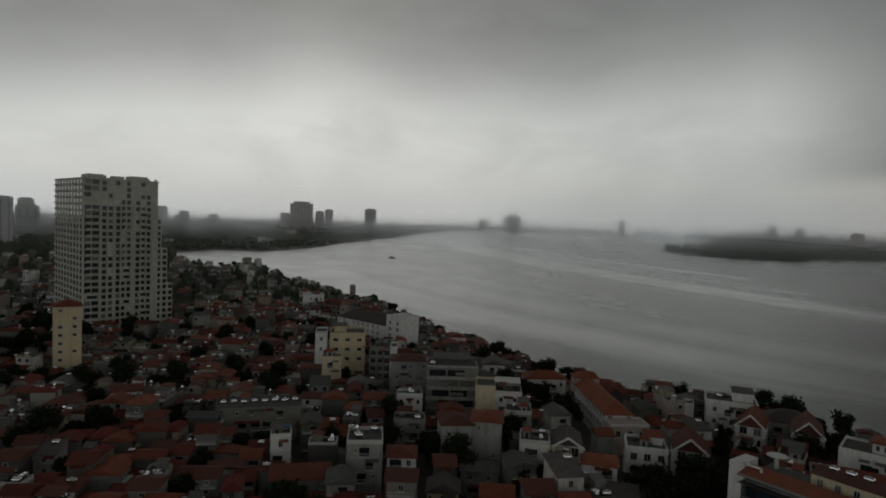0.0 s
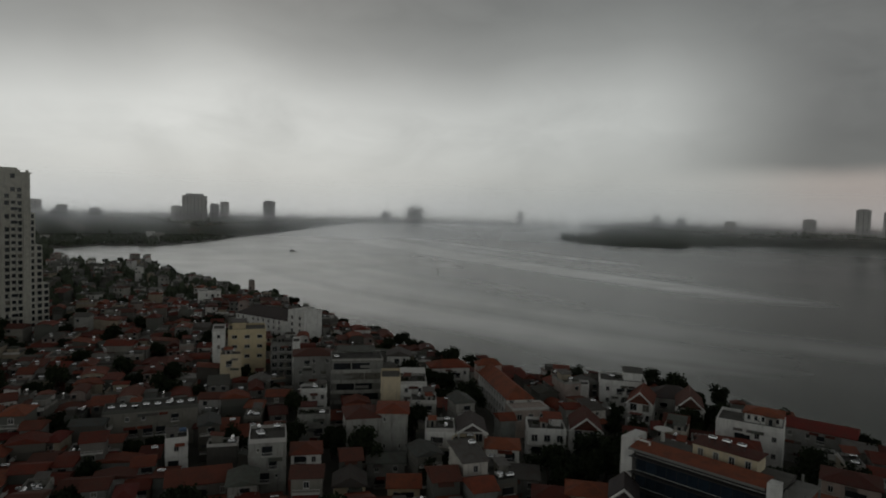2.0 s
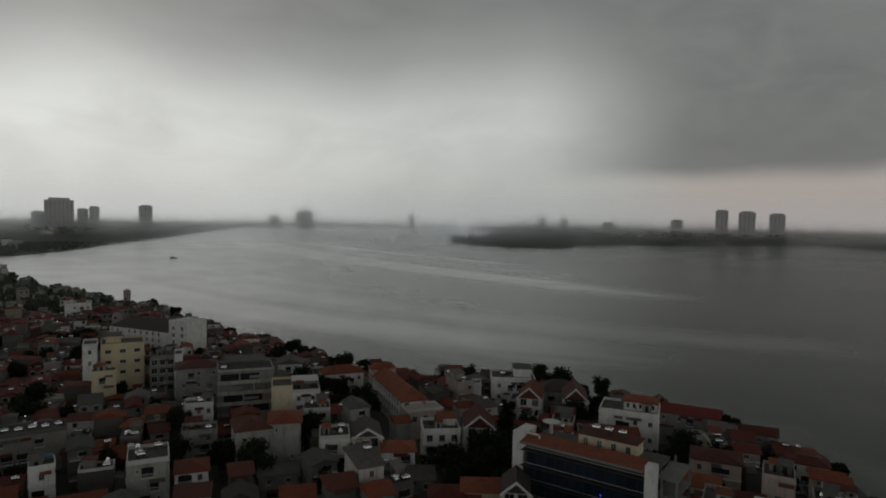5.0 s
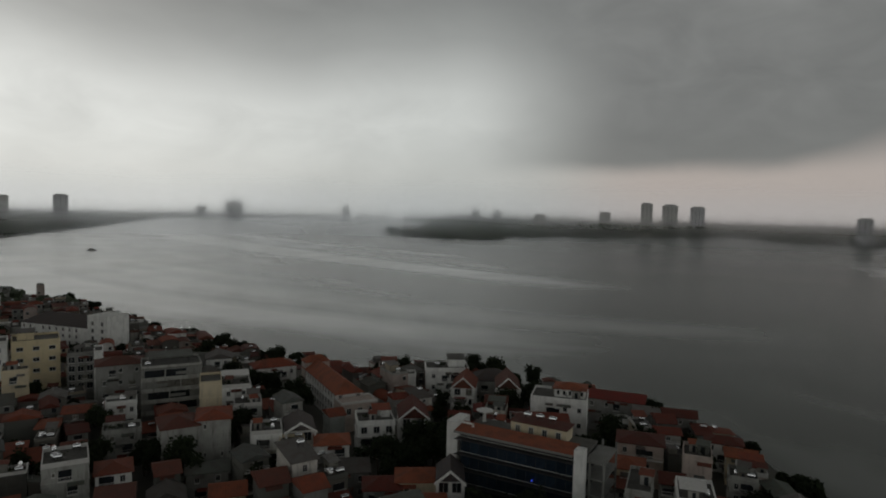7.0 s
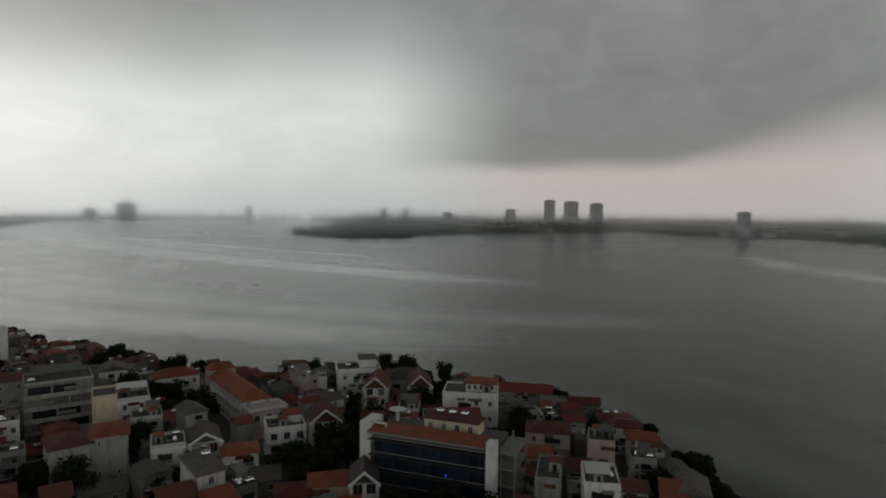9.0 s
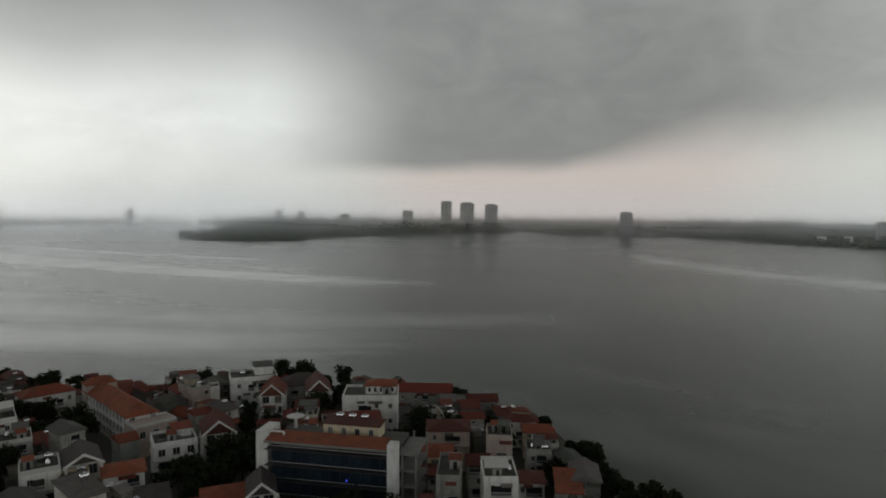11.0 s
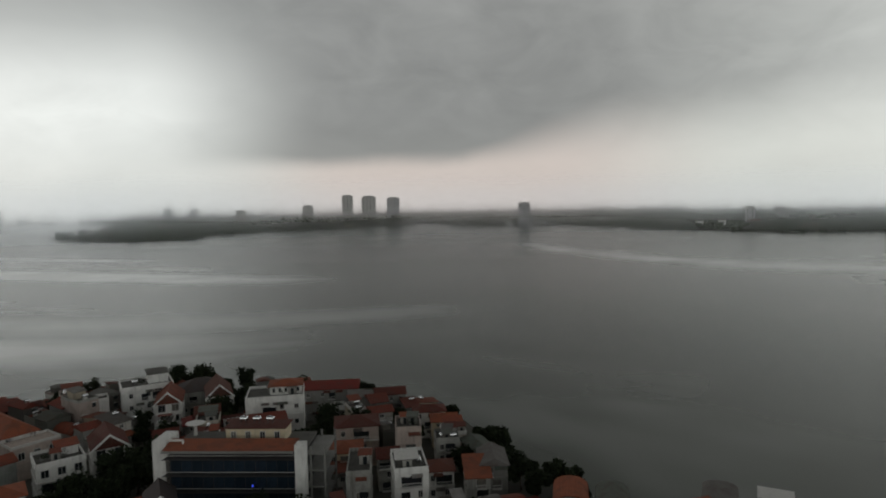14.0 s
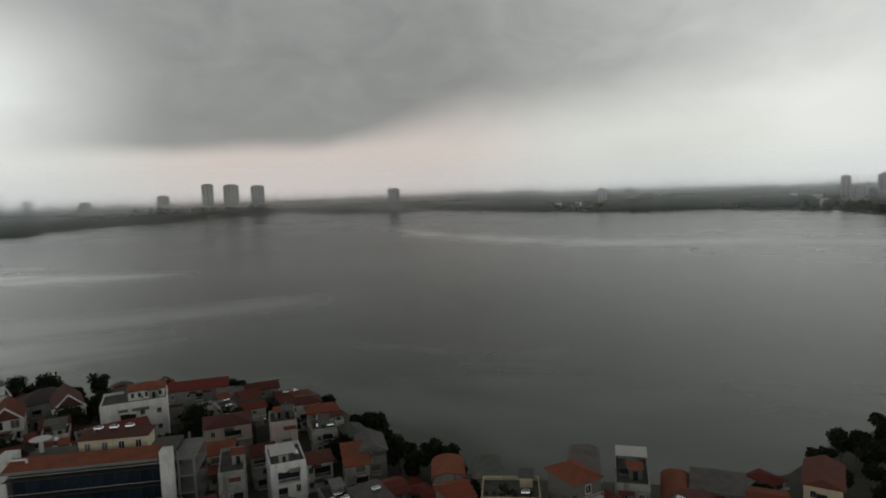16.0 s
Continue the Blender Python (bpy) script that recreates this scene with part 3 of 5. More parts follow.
def house(name, w, d, h, floors, wall, roof, roof_mat, rise=1.6, nx=2, ny=2, sides="fl", label="", category="house", win=(1.1, 1.5),
          tank=0, hut=None, balcony=False, group="", x=0.0, y=0.0, turn=0.0, base=0.0, glass=None, skip=0.15, rng=random, over=0.5, canopy=None, annex=None):
    """A town house: walls with floor bands, roof, windows, and what stands on the roof."""
    ob = thing(name, x, y, base, turn, label, category, group)
    part("wall", walls_geo(w, d, h, floors, cap=roof, rise=rise), wall, ob)
    fh = h / floors
    if roof == "flat":
        part("roof", Geo().box(-w / 2 + 0.18, -d / 2 + 0.18, h + 0.004, w / 2 - 0.18, d / 2 - 0.18, h + 0.12), FLAT_ROOF, ob)
        part("parapet", parapet_geo(w, d, h), FRAME_PAINT if int(w * 10) % 2 else wall, ob)
    else:
        part("roof", roof_geo(roof, w, d, h, rise, over), roof_mat, ob)
    windows_on(ob, w, d, 0 if floors < 3 else fh, fh, floors if floors < 3 else floors - 1, nx, ny, win, sides, glass, None, skip, rng)
    if balcony:
        for k in range(floors - 1, 0, -2):
            b = Geo().box(-w / 2 + 0.2, -d / 2 - 1.1, k * fh - 0.15, w / 2 - 0.2, -d / 2 - 0.125, k * fh)
            b.box(-w / 2 + 0.2, -d / 2 - 1.1, k * fh + 0.85, w / 2 - 0.2, -d / 2 - 1.04, k * fh + 0.93)
            n = max(4, int(w / 0.7))
            for i in range(n + 1):
                u = -w / 2 + 0.24 + (w - 0.54) * i / n
                b.box(u, -d / 2 - 1.09, k * fh, u + 0.06, -d / 2 - 1.05, k * fh + 0.85)
            part("balcony", b, [FRAME_PAINT], ob)
    if hut:
        hw, hd, hh, hx, hy, hm = hut
        hb = part("stair_hut", walls_geo(hw, hd, hh, 1), wall, ob, at=(hx, hy, h + 0.12))
        part("hut_roof", roof_geo("shed", hw, hd, hh, 0.5, 0.35), hm, hb)
    if canopy:
        cw, cd, ch, cx, cy, cm = canopy
        c = Geo()
        for a in (-cw / 2, cw / 2 - 0.1):
            for b in (-cd / 2, cd / 2 - 0.1):
                c.box(a, b, 0, a + 0.1, b + 0.1, ch, 1)
        c.solid([(-cw / 2 - 0.3, -cd / 2 - 0.3, ch), (cw / 2 + 0.3, -cd / 2 - 0.3, ch), (cw / 2 + 0.3, cd / 2 + 0.3, ch + 0.7), (-cw / 2 - 0.3, cd / 2 + 0.3, ch + 0.7)], 0.08, 0)
        part("canopy", c, [cm, DARK_METAL], ob, at=(cx, cy, h + 0.12))
    if annex:
        aw, ad, ah, ax, am, side = annex
        wing = part("annex", walls_geo(aw, ad, ah, max(1, int(ah / 3)), cap="shed", rise=0.9), wall, ob, at=(ax, side * (d / 2 + ad / 2 + 0.14), 0), turn=0 if side < 0 else 180)
        part("annex_roof", roof_geo("shed", aw, ad, ah, 0.9, 0.3), am, wing)
        for u in (-aw * 0.25, aw * 0.25):
            window(wing, window_mesh(0.9, 1.2), (u, -ad / 2, ah - 2.2))
    zt = h + 0.12 if roof == "flat" else h + rise * 0.55
    for i in range(tank):
        if roof == "flat":
            water_tank(ob, (0.25 - 0.5 * i) * w, d * (0.3 if not hut else -0.3), h + 0.12, 90 * (i % 2), rng.random() < 0.15)
        elif roof == "shed":
            water_tank(ob, 0.2 * w, 0.1 * d, h + rise * 0.6, 0)
    return ob


BITS = {}


def bit(kind, make, mats):
    if kind not in BITS:
        BITS[kind] = [make(random.Random(31 + i)).mesh(kind, mats) for i in range(3)]
    return BITS[kind]


def bush_geo(rng):
    g = Geo()
    for k in range(70):
        o = Vector((rng.gauss(0, 0.6), rng.gauss(0, 0.45), 0.55 + abs(rng.gauss(0, 0.5))))
        a, b = (Vector((rng.uniform(-0.3, 0.3), rng.uniform(-0.3, 0.3), rng.uniform(-0.3, 0.3))) for q in range(2))
        g.face([o, o + a, o + a + b, o + b])
    return g


def trough_geo(rng):
    return Geo().prism([(-0.9, -0.3), (0.9, -0.3), (0.98, 0.3), (-0.98, 0.3)], 0, rng.uniform(0.35, 0.5))


def hutch_geo(rng):
    """A small roof room under a sloping sheet, its doorway a flat dark panel."""
    w, d, h = rng.uniform(0.9, 1.5), rng.uniform(0.8, 1.2), rng.uniform(1.8, 2.3)
    g = Geo().box(-w, -d, 0, w, d, h, 0)
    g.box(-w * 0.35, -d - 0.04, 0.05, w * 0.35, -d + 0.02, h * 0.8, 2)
    return g.solid([(-w - 0.3, -d - 0.5, h + 0.12), (w + 0.3, -d - 0.5, h + 0.12), (w + 0.3, d + 0.2, h + 0.6), (-w - 0.3, d + 0.2, h + 0.6)], 0.1, 1)


def awning_geo(rng):
    w, out = rng.uniform(1.1, 1.8), rng.uniform(0.8, 1.3)
    g = Geo().solid([(-w, -out, 0.0), (w, -out, 0.0), (w, 0.02, 0.45), (-w, 0.02, 0.45)], 0.07)
    for a in (-w + 0.1, w - 0.16):
        g.box(a, -out + 0.05, -0.12, a + 0.06, 0.0, -0.06)
    return g


def loggia_panel_geo(rng):
    """A rail before a flat dark sheet that stands in for a shaded opening."""
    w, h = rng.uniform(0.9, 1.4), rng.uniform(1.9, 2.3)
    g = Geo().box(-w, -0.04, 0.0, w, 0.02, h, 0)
    g.box(-w - 0.15, -0.75, -0.14, w + 0.15, 0.02, 0.0, 1)
    for i in range(7):
        u = -w + 2 * w * i / 6
        g.box(u - 0.03, -0.72, 0, u + 0.03, -0.66, 0.85, 1)
    return g.box(-w - 0.12, -0.74, 0.85, w + 0.12, -0.64, 0.93, 1)


def lived_in(ob, w, d, h, floors, flat, rng, roof_bits=2, front_bits=2):
    """What people have added: sheds, racks and plants on the roof, awnings and dark loggia panels on the front."""
    for i in range(roof_bits if flat else 0):
        at = (rng.uniform(-0.32, 0.32) * w, rng.uniform(-0.36, 0.1) * d, h + 0.12)
        kind = rng.choice(("planter", "planter", "roof_hutch", "roof_hutch", "tank"))
        if kind == "tank":
            water_tank(ob, *at, rng.choice((0, 90)))
            continue
        sheet = rng.choice((RED_TILE, GREEN_SHEET, GREY_SHEET, ORANGE_TILE))
        if kind == "planter":
            trough = part(kind, rng.choice(bit(kind, trough_geo, [BARE_CONCRETE])), None, ob, at=at, turn=rng.uniform(-8, 8))
            part("foliage", rng.choice(bit("foliage", bush_geo, [LEAF])), None, trough)
        else:
            part(kind, rng.choice(bit(kind + sheet.name, hutch_geo, [DIM_PAINT, sheet, DARK_GLASS_VOID])), None, ob, at=at, turn=rng.uniform(-8, 8))
    fh = h / floors
    for i in range(front_bits):
        k = rng.randrange(max(0, floors - 3), floors)
        u = rng.uniform(-0.25, 0.25) * w
        if rng.random() < 0.5:
            sheet = rng.choice((RED_TILE, GREEN_SHEET, GREY_SHEET))
            part("awning", rng.choice(bit("awning" + sheet.name, awning_geo, [sheet])), None, ob, at=(u, -d / 2, (k + 0.72) * fh))
        else:
            part("loggia", rng.choice(bit("loggia", loggia_panel_geo, [DARK_GLASS_VOID, FRAME_PAINT])), None, ob, at=(u, -d / 2 - 0.14, k * fh + 0.2))


# ---------------------------------------------------------------- the tall apartment tower
KEEP = []      # plots already taken: x, y, radius


def claim(x, y, r):
    KEEP.append((x, y, r))


def apartment_tower():
    ob = thing("apartment_tower", -179, 311, 0, 45, "tall weathered grey apartment tower with stacked balconies", "apartment building")
    fh, n = 3.28, 25
    W, L = 34.0, 45.0
    part("body", Geo().box(0, 0, 0, W, L, fh * n), TOWER_PAINT, ob)
    for x0, x1, top in ((W, W + 3.2, 19), (W + 3.2, W + 6.2, 14), (W + 6.2, W + 9.0, 8)):
        part("stepped_wing", Geo().box(x0 - 0.4, 3 + (x0 - W) * 0.02, 0, x1, L - 3, fh * top), TOWER_PAINT, ob)
    crown = Geo()
    for k, (z, o) in enumerate(((fh * n - 0.1, 0.5), (fh * (n - 4), 0.35))):
        crown.box(-o, -o, z, W + o, L + o, z + 0.5)
    for x, y, s, hgt in ((3, 4, 7, 2.2), (14, 3, 5, 1.6), (24, 8, 8, 2.4), (8, 22, 9, 2.8), (20, 30, 8, 1.8)):
        crown.box(x, y, fh * n + 0.4, x + s, y + s, fh * n + 0.4 + hgt)
    for x in (1.5, 9, 16, 23, 29, 32.5):
        crown.box(x, 0.2, fh * n + 0.4, x + 1.0, 1.0, fh * n + 1.5)
    part("roof_crown", crown, TOWER_PAINT, ob)
    for x in (0.2, 7.2, 10.5, 13.6, 16.5, 18.95, 22.3, 25.65, 28.2, 31.3, 33.7):
        part("pilaster", Geo().box(-0.28, -0.6, 0, 0.28, 0, fh * (n - 4)), TOWER_PAINT, ob, at=(x, 0, 0))
    narrow, wide, tall = window_mesh(2.1, 2.3, None, TOWER_PAINT), window_mesh(3.2, 2.6, None, TOWER_PAINT), window_mesh(2.0, 2.5, None, TOWER_PAINT)
    slab = {}
    for w in (6.4, 4.8, 4.6):
        g = Geo().prism([(-w / 2, 0), (-w / 2 + 0.7, -1.7), (w / 2 - 0.7, -1.7), (w / 2, 0)], 0, 0.22)
        g.prism([(-w / 2 + 0.6, -1.6), (-w / 2 + 0.7, -1.7), (w / 2 - 0.7, -1.7), (w / 2 - 0.6, -1.6)], 0.22, 1.0)
        slab[w] = g.mesh("balcony", [TOWER_PAINT])
    rest = Geo()
    lodger = random.Random(77)
    boxed = {w: Geo().prism([(-w / 2 + 0.1, -0.05), (-w / 2 + 0.7, -1.55), (w / 2 - 0.7, -1.55), (w / 2 - 0.1, -0.05)], 1.0, fh - 0.1).mesh("enclosure", [TOWER_PAINT]) for w in slab}
    glazed = {w: Geo().box(-w / 2 + 0.9, -1.62, 1.15, w / 2 - 0.9, -1.5, 2.7).mesh("glazing", [DARK_GLASS_VOID]) for w in slab}
    for k in range(1, n):
        z = fh * k
        upper = k >= n - 4
        for x, me in ((1.9, wide), (5.3, wide), (9.1, narrow), (11.9, narrow), (15.3, tall), (17.7, tall), (20.2, tall), (24.4, narrow), (26.9, narrow), (29.5, narrow)):
            if lodger.random() < (0.35 if upper else 0.03):
                continue
            window(ob, me, (x + lodger.uniform(-0.1, 0.1), 0, z + 0.3 + lodger.uniform(-0.1, 0.15)))
        if not upper:
            for x, w in ((3.6, 6.4), (18.8, 4.8), (26.8, 4.6)):
                deck = part("balcony", slab[w], None, ob, at=(x, 0, z))
                if lodger.random() < 0.08:
                    part("enclosure", boxed[w], None, deck)
                    part("glazing", glazed[w], None, deck)
        for x1, x0, top in ((W + 3.2, W, 19), (W + 6.2, W + 3.2, 14), (W + 9.0, W + 6.2, 8)):
            if k < top:
                window(ob, narrow, ((x0 + x1) / 2 + 0.1, 3, z + 0.5))
        part("string_course", Geo().box(0, -0.55, -0.16, W, 0, 0.12), TOWER_PAINT, ob, at=(0, 0, z))
        for j in range(9):
            y = 3 + j * 4.9
            rest.box(-0.05, y - 1.2, z + 0.6, 0.02, y + 1.2, z + 2.7, 1)
            if j % 2 == 0:
                rest.box(-0.7, y - 2.1, z, 0.0, y + 2.1, z + 0.2, 0), rest.box(-0.7, y - 2.1, z + 0.2, -0.6, y + 2.1, z + 0.9, 0)
    tagged(part("side_facade", rest, [TOWER_PAINT, DARK_GLASS_VOID], ob), kind="stuff")
    ob.scale = (1.06, 1.14, 0.985)
    claim(-180, 345, 36), claim(-160, 350, 26)


apartment_tower()

# ---------------------------------------------------------------- houses placed one by one to fit the camera's view


def lone(name, x, y, turn, w, d, h, floors, wall, roof, roof_mat, label, **kw):
    claim(x, y, 0.42 * (w + d) / 1.4 + 1.0)
    ob = house(name, w, d, h, floors, wall, roof, roof_mat, label=label, x=x, y=y, turn=turn, **kw)
    if h < 18 and not name.startswith(("blind", "cream_house")):
        lived_in(ob, w, d, h, floors, roof == "flat", random.Random(int(x * 7 + y * 13)), 3 if w > 5 else 1, int(w * 0.62))
    return ob


lone("tower_house", -144.5, 241, 32, 9.4, 8.6, 28.5, 9, YELLOW_PAINT, "hip", DARK_RED_SHEET, "tall narrow yellow house with a dark red hipped roof", rise=2.2, nx=2, ny=2, win=(1.5, 1.3), skip=0.35)
lone("guest_house", -82, 401, 10, 13, 10, 15, 4, WHITE_PAINT, "flat", None, "plain white block with a flat roof among trees", nx=4, ny=2)
lone("office_block", -38, 256, 9, 14, 14, 19, 5, YELLOW_PAINT, "flat", None, "yellow office block with a white stair wing and flat roof", nx=3, ny=3, win=(2.0, 1.4), skip=0.1, hut=(5, 6, 2.6, -3, 2, GREY_SHEET))
lone("stair_wing", -47.5, 250, 9, 4.5, 11, 20, 5, WHITE_PAINT, "flat", None, "white windowless stair wing beside a yellow office block", nx=1, ny=1, skip=0.7)
lone("small_annex", -40, 232, 9, 7, 8, 14, 4, CREAM_PAINT, "flat", None, "cream annex with a flat roof", nx=1, ny=2, skip=0.4)


def lakeside_hotel():
    ob = thing("lakeside_hotel", -34, 330, 0, -42, "long white lakeside building with a dark hipped roof", "hotel")
    w, d, h = 46, 15, 11.8
    part("wall", walls_geo(w, d, h, 4), WHITE_PAINT, ob)
    part("roof", roof_geo("hip", w, d, h, 4.4, 0.3), SLATE, ob)
    windows_on(ob, w, d, 3.0, 2.9, 3, 12, 3, (1.2, 1.6), "fr", skip=0.1)
    end = part("end_block", walls_geo(11, 12, 17.0, 5), WHITE_PAINT, ob, "white end block with a flat roof", at=(23, -3, 0))
    part("end_parapet", parapet_geo(11, 12, 17.0), WHITE_PAINT, end)
    for k in range(4):
        for u in (-2.6, 2.6):
            window(end, window_mesh(1.4, 1.8), (u, -6, 4 + 3.2 * k))
    for a in (-26, -12, 2, 14, 22):
        t = radians(-42)
        claim(-34 + a * math.cos(t), 330 + a * math.sin(t), 11)


lakeside_hotel()


def balcony_flats(x, y, turn, w, d, h, floors, label):
    ob = thing("apartment_block", x, y, 0, turn, label, "apartment building")
    # balcony shade is put into the wall too: darker than the parapets
    part("wall", walls_geo(w, d, h, floors), BARE_CONCRETE, ob)
    fh = h / floors
    for k in range(1, floors):
        z = k * fh
        g = Geo().box(-w / 2 - 0.3, -d / 2 - 1.4, z - 0.18, w / 2 + 0.3, -d / 2 - 0.125, z)
        g.box(-w / 2 - 0.3, -d / 2 - 1.4, z, w / 2 + 0.3, -d / 2 - 1.28, z + 1.05)
        part("balcony", g, GREY_PAINT, ob)
        shift = (-0.12, 0.1, -0.05, 0.14)[k % 4] * w
        # dark band stands in for the shade behind each balcony
        part("gallery", Geo().box(-w * 0.36, -0.05, 0.1, w * 0.33, 0.06, fh - 0.5), DARK_GLASS_VOID, ob, at=(shift * 0.8, -d / 2 - 0.1, z))
        part("partition", Geo().box(-0.15, -1.3, 0, 0.15, 0.0, fh - 0.3), GREY_PAINT, ob, at=(shift, -d / 2 - 0.125, z))
        part("blind", Geo().box(-w * 0.14, -0.06, 0, w * 0.14, 0.06, 0.9), BARE_CONCRETE, ob, at=(-shift * 1.6, -d / 2 - 1.34, z + 1.5))
    part("roof", Geo().box(-w / 2, -d / 2, h + 0.004, w / 2, d / 2, h + 0.15), FLAT_ROOF, ob)
    part("parapet", parapet_geo(w, d, h + 0.15, 0.7), GREY_PAINT, ob)
    cab = part("canopy", roof_geo("shed", w * 0.7, d * 0.5, 2.4, 0.6), GREEN_SHEET, ob, at=(0, 1.5, h))
    for a in (-w * 0.3, w * 0.3):
        part("post", Geo().box(-0.08, -0.08, 0, 0.08, 0.08, 2.4), DARK_METAL, cab, at=(a, -d * 0.2, 0.15))
        part("post", Geo().box(-0.08, -0.08, 0, 0.08, 0.08, 2.9), DARK_METAL, cab, at=(a, d * 0.2, 0.15))
    water_tank(ob, -w * 0.4, -d * 0.3, h + 0.15)
    claim(x, y, 0.6 * w)


balcony_flats(4.5, 214, 2, 17, 13, 17, 5, "grey balcony flats with deep horizontal parapets and a metal roof canopy")
lone("red_roof_house", -10.5, 228, 4, 14, 10, 15.5, 4, HOUSE_PAINT, "hip", RED_TILE, "narrow block with a low rusty red hipped roof", nx=3, rise=1.8)
lone("cream_house", 15, 196, -4, 6, 11, 15.2, 4, CREAM_PAINT, "flat", None, "cream windowless house with a flat roof", nx=1, ny=2, skip=0.8)
lone("terrace_house", 22, 196, -4, 8.5, 10, 13.5, 4, WHITE_PAINT, "flat", None, "white house with open roof terraces and slab canopies", nx=2, ny=2, canopy=(7.5, 4, 2.3, 0, 2, FRAME_PAINT), skip=0.1)
lone("blind_house", 5, 166, 6, 8.5, 10, 13.4, 4, GREY_PAINT, "hip", RED_TILE, "grey rendered house with a bright red hipped roof", nx=2, ny=1, rise=1.7, win=(0.7, 1.3), skip=0.6)
lone("blind_house", 13.6, 167, -6, 8, 10, 14.2, 4, GREY_PAINT, "hip", RED_TILE, "tall grey rendered house with a red roof", nx=2, ny=1, rise=1.5, win=(0.6, 1.3), skip=0.5)
lone("white_villa", 95, 201, -20, 15, 12, 11.5, 3, WHITE_PAINT, "flat", None, "white cubic lakeside villa with a roof terrace", nx=3, ny=3, win=(1.2, 1.5), hut=(6, 6, 3.0, 3.5, 1.5, FLAT_ROOF), skip=0.2)


def long_school():
    """Long wing with a red roof, an end turret and rows of arched openings on the side."""
    ob = thing("school_wing", 54, 206, 0, 3.4, "long white arcaded wing under a bright red hipped roof", "school building")
    w, d, h = 8.6, 38, 9.6
    part("wall", walls_geo(w, d, h, 3), WHITE_PAINT, ob)
    part("roof", roof_geo("hip", w, d, h, 3.2, 0.35), ORANGE_TILE, ob)
    windows_on(ob, w, d, 0.6, 3.1, 3, 3, 13, (1.5, 1.9), "lf", skip=0.03)
    tur = part("turret", walls_geo(8.9, 5.0, 12.0, 4), PINK_PAINT, ob, at=(0.0, 17.6, 0))
    part("turret_roof", roof_geo("hip", 8.9, 5.0, 12.0, 2.0, 0.3), ORANGE_TILE, tur)
    front = part("end_block", walls_geo(11.5, 7.5, 8.4, 2), PINK_PAINT, ob, "pinkish end block with a flat roof", at=(0.8, -22.6, 0))
    part("end_parapet", parapet_geo(11.5, 7.5, 8.4, 0.6), FRAME_PAINT, front)
    for u in (-3.6, 0.0, 3.6):
        window(front, window_mesh(1.6, 2.0), (u, -3.75, 5.2))
    claim(54, 182, 8)
    for y in range(-24, 20, 6):
        claim(44 - y * 0.05, 206 + y, 4)
        claim(54 - y * 0.05, 207 + y, 8)


long_school()
lone("school_annex", 40, 236, 4, 15, 9, 8.6, 2, WHITE_PAINT, "hip", RED_TILE, "low white annex with a red roof", nx=4, rise=2.2)


def frame_villa(x, y, turn, w, d, h, label, gable=3.0, roof=RED_TILE):
    """Villa with a white portal frame and an open gable over the front balcony."""
    ob = thing("villa", x, y, 0, turn, label, "villa")
    part("wall", walls_geo(w, d, h, 3, cap="gable_y", rise=gable), WHITE_PAINT, ob)
    part("roof", roof_geo("gable_y", w, d, h, gable, 0.4), roof, ob)
    f = Geo()
    for s in (-1, 1):
        f.box(s * (w / 2) - 0.25, -d / 2 - 1.8, 0, s * (w / 2) + 0.25, -d / 2 - 1.3, h)
        f.solid([(s * (w / 2 + 0.6), -d / 2 - 1.9, h - 0.1), (s * (w / 2 + 0.6), -d / 2 - 1.3, h - 0.1), (0, -d / 2 - 1.3, h + gable + 0.15), (0, -d / 2 - 1.9, h + gable + 0.15)], 0.45)
    for z in (h / 3, 2 * h / 3):
        f.box(-w / 2 + 0.25, -d / 2 - 1.8, z - 0.2, w / 2 - 0.25, -d / 2 - 0.125, z)
        f.box(-w / 2 + 0.25, -d / 2 - 1.8, z + 0.8, w / 2 - 0.25, -d / 2 - 1.7, z + 0.9)
    part("portal_frame", f, WHITE_PAINT, ob)
    # oversized dark panes stand in for the shade behind the portal
    windows_on(ob, w, d, 0, h / 3, 3, 2, 3, (2.1, 2.3), "f", skip=0.0)
    windows_on(ob, w, d, 0, h / 3, 3, 2, 3, (1.3, 1.7), "lr", skip=0.15)
    claim(x, y, 0.5 * max(w, d) + 2)
    return ob


frame_villa(34, 161, -8, 7, 10, 11, "white villa with an open gabled portal over its balcony", 2.2, SLATE)
lone("white_house", 25.5, 160, -8, 7.5, 9, 11, 3, WHITE_PAINT, "flat", None, "white house with a planted roof terrace", nx=2, balcony=True, tank=1)
lone("villa_wing", 55, 162, -12, 10, 10, 9.6, 3, WHITE_PAINT, "flat", None, "white villa with layered balconies and a dark flat roof", nx=3, balcony=True, win=(1.7, 1.9), hut=(4.5, 4.0, 2.2, 2.0, 2.0, RED_TILE))
frame_villa(67.5, 165, -18, 8, 11, 9.2, "villa with a steep roof edged by white gable boards", 3.4)
frame_villa(95.5, 187, -32, 7.5, 12, 9.2, "steep-roofed villa with a white gable", 3.6)
frame_villa(108.5, 181, -28, 7.5, 13, 9.4, "steep red-brown roofed villa with a white gable", 3.8)
frame_villa(59, 121.5, -25, 5.6, 8, 9.6, "slim villa with white gable boards beside an office building", 2.6, SLATE)


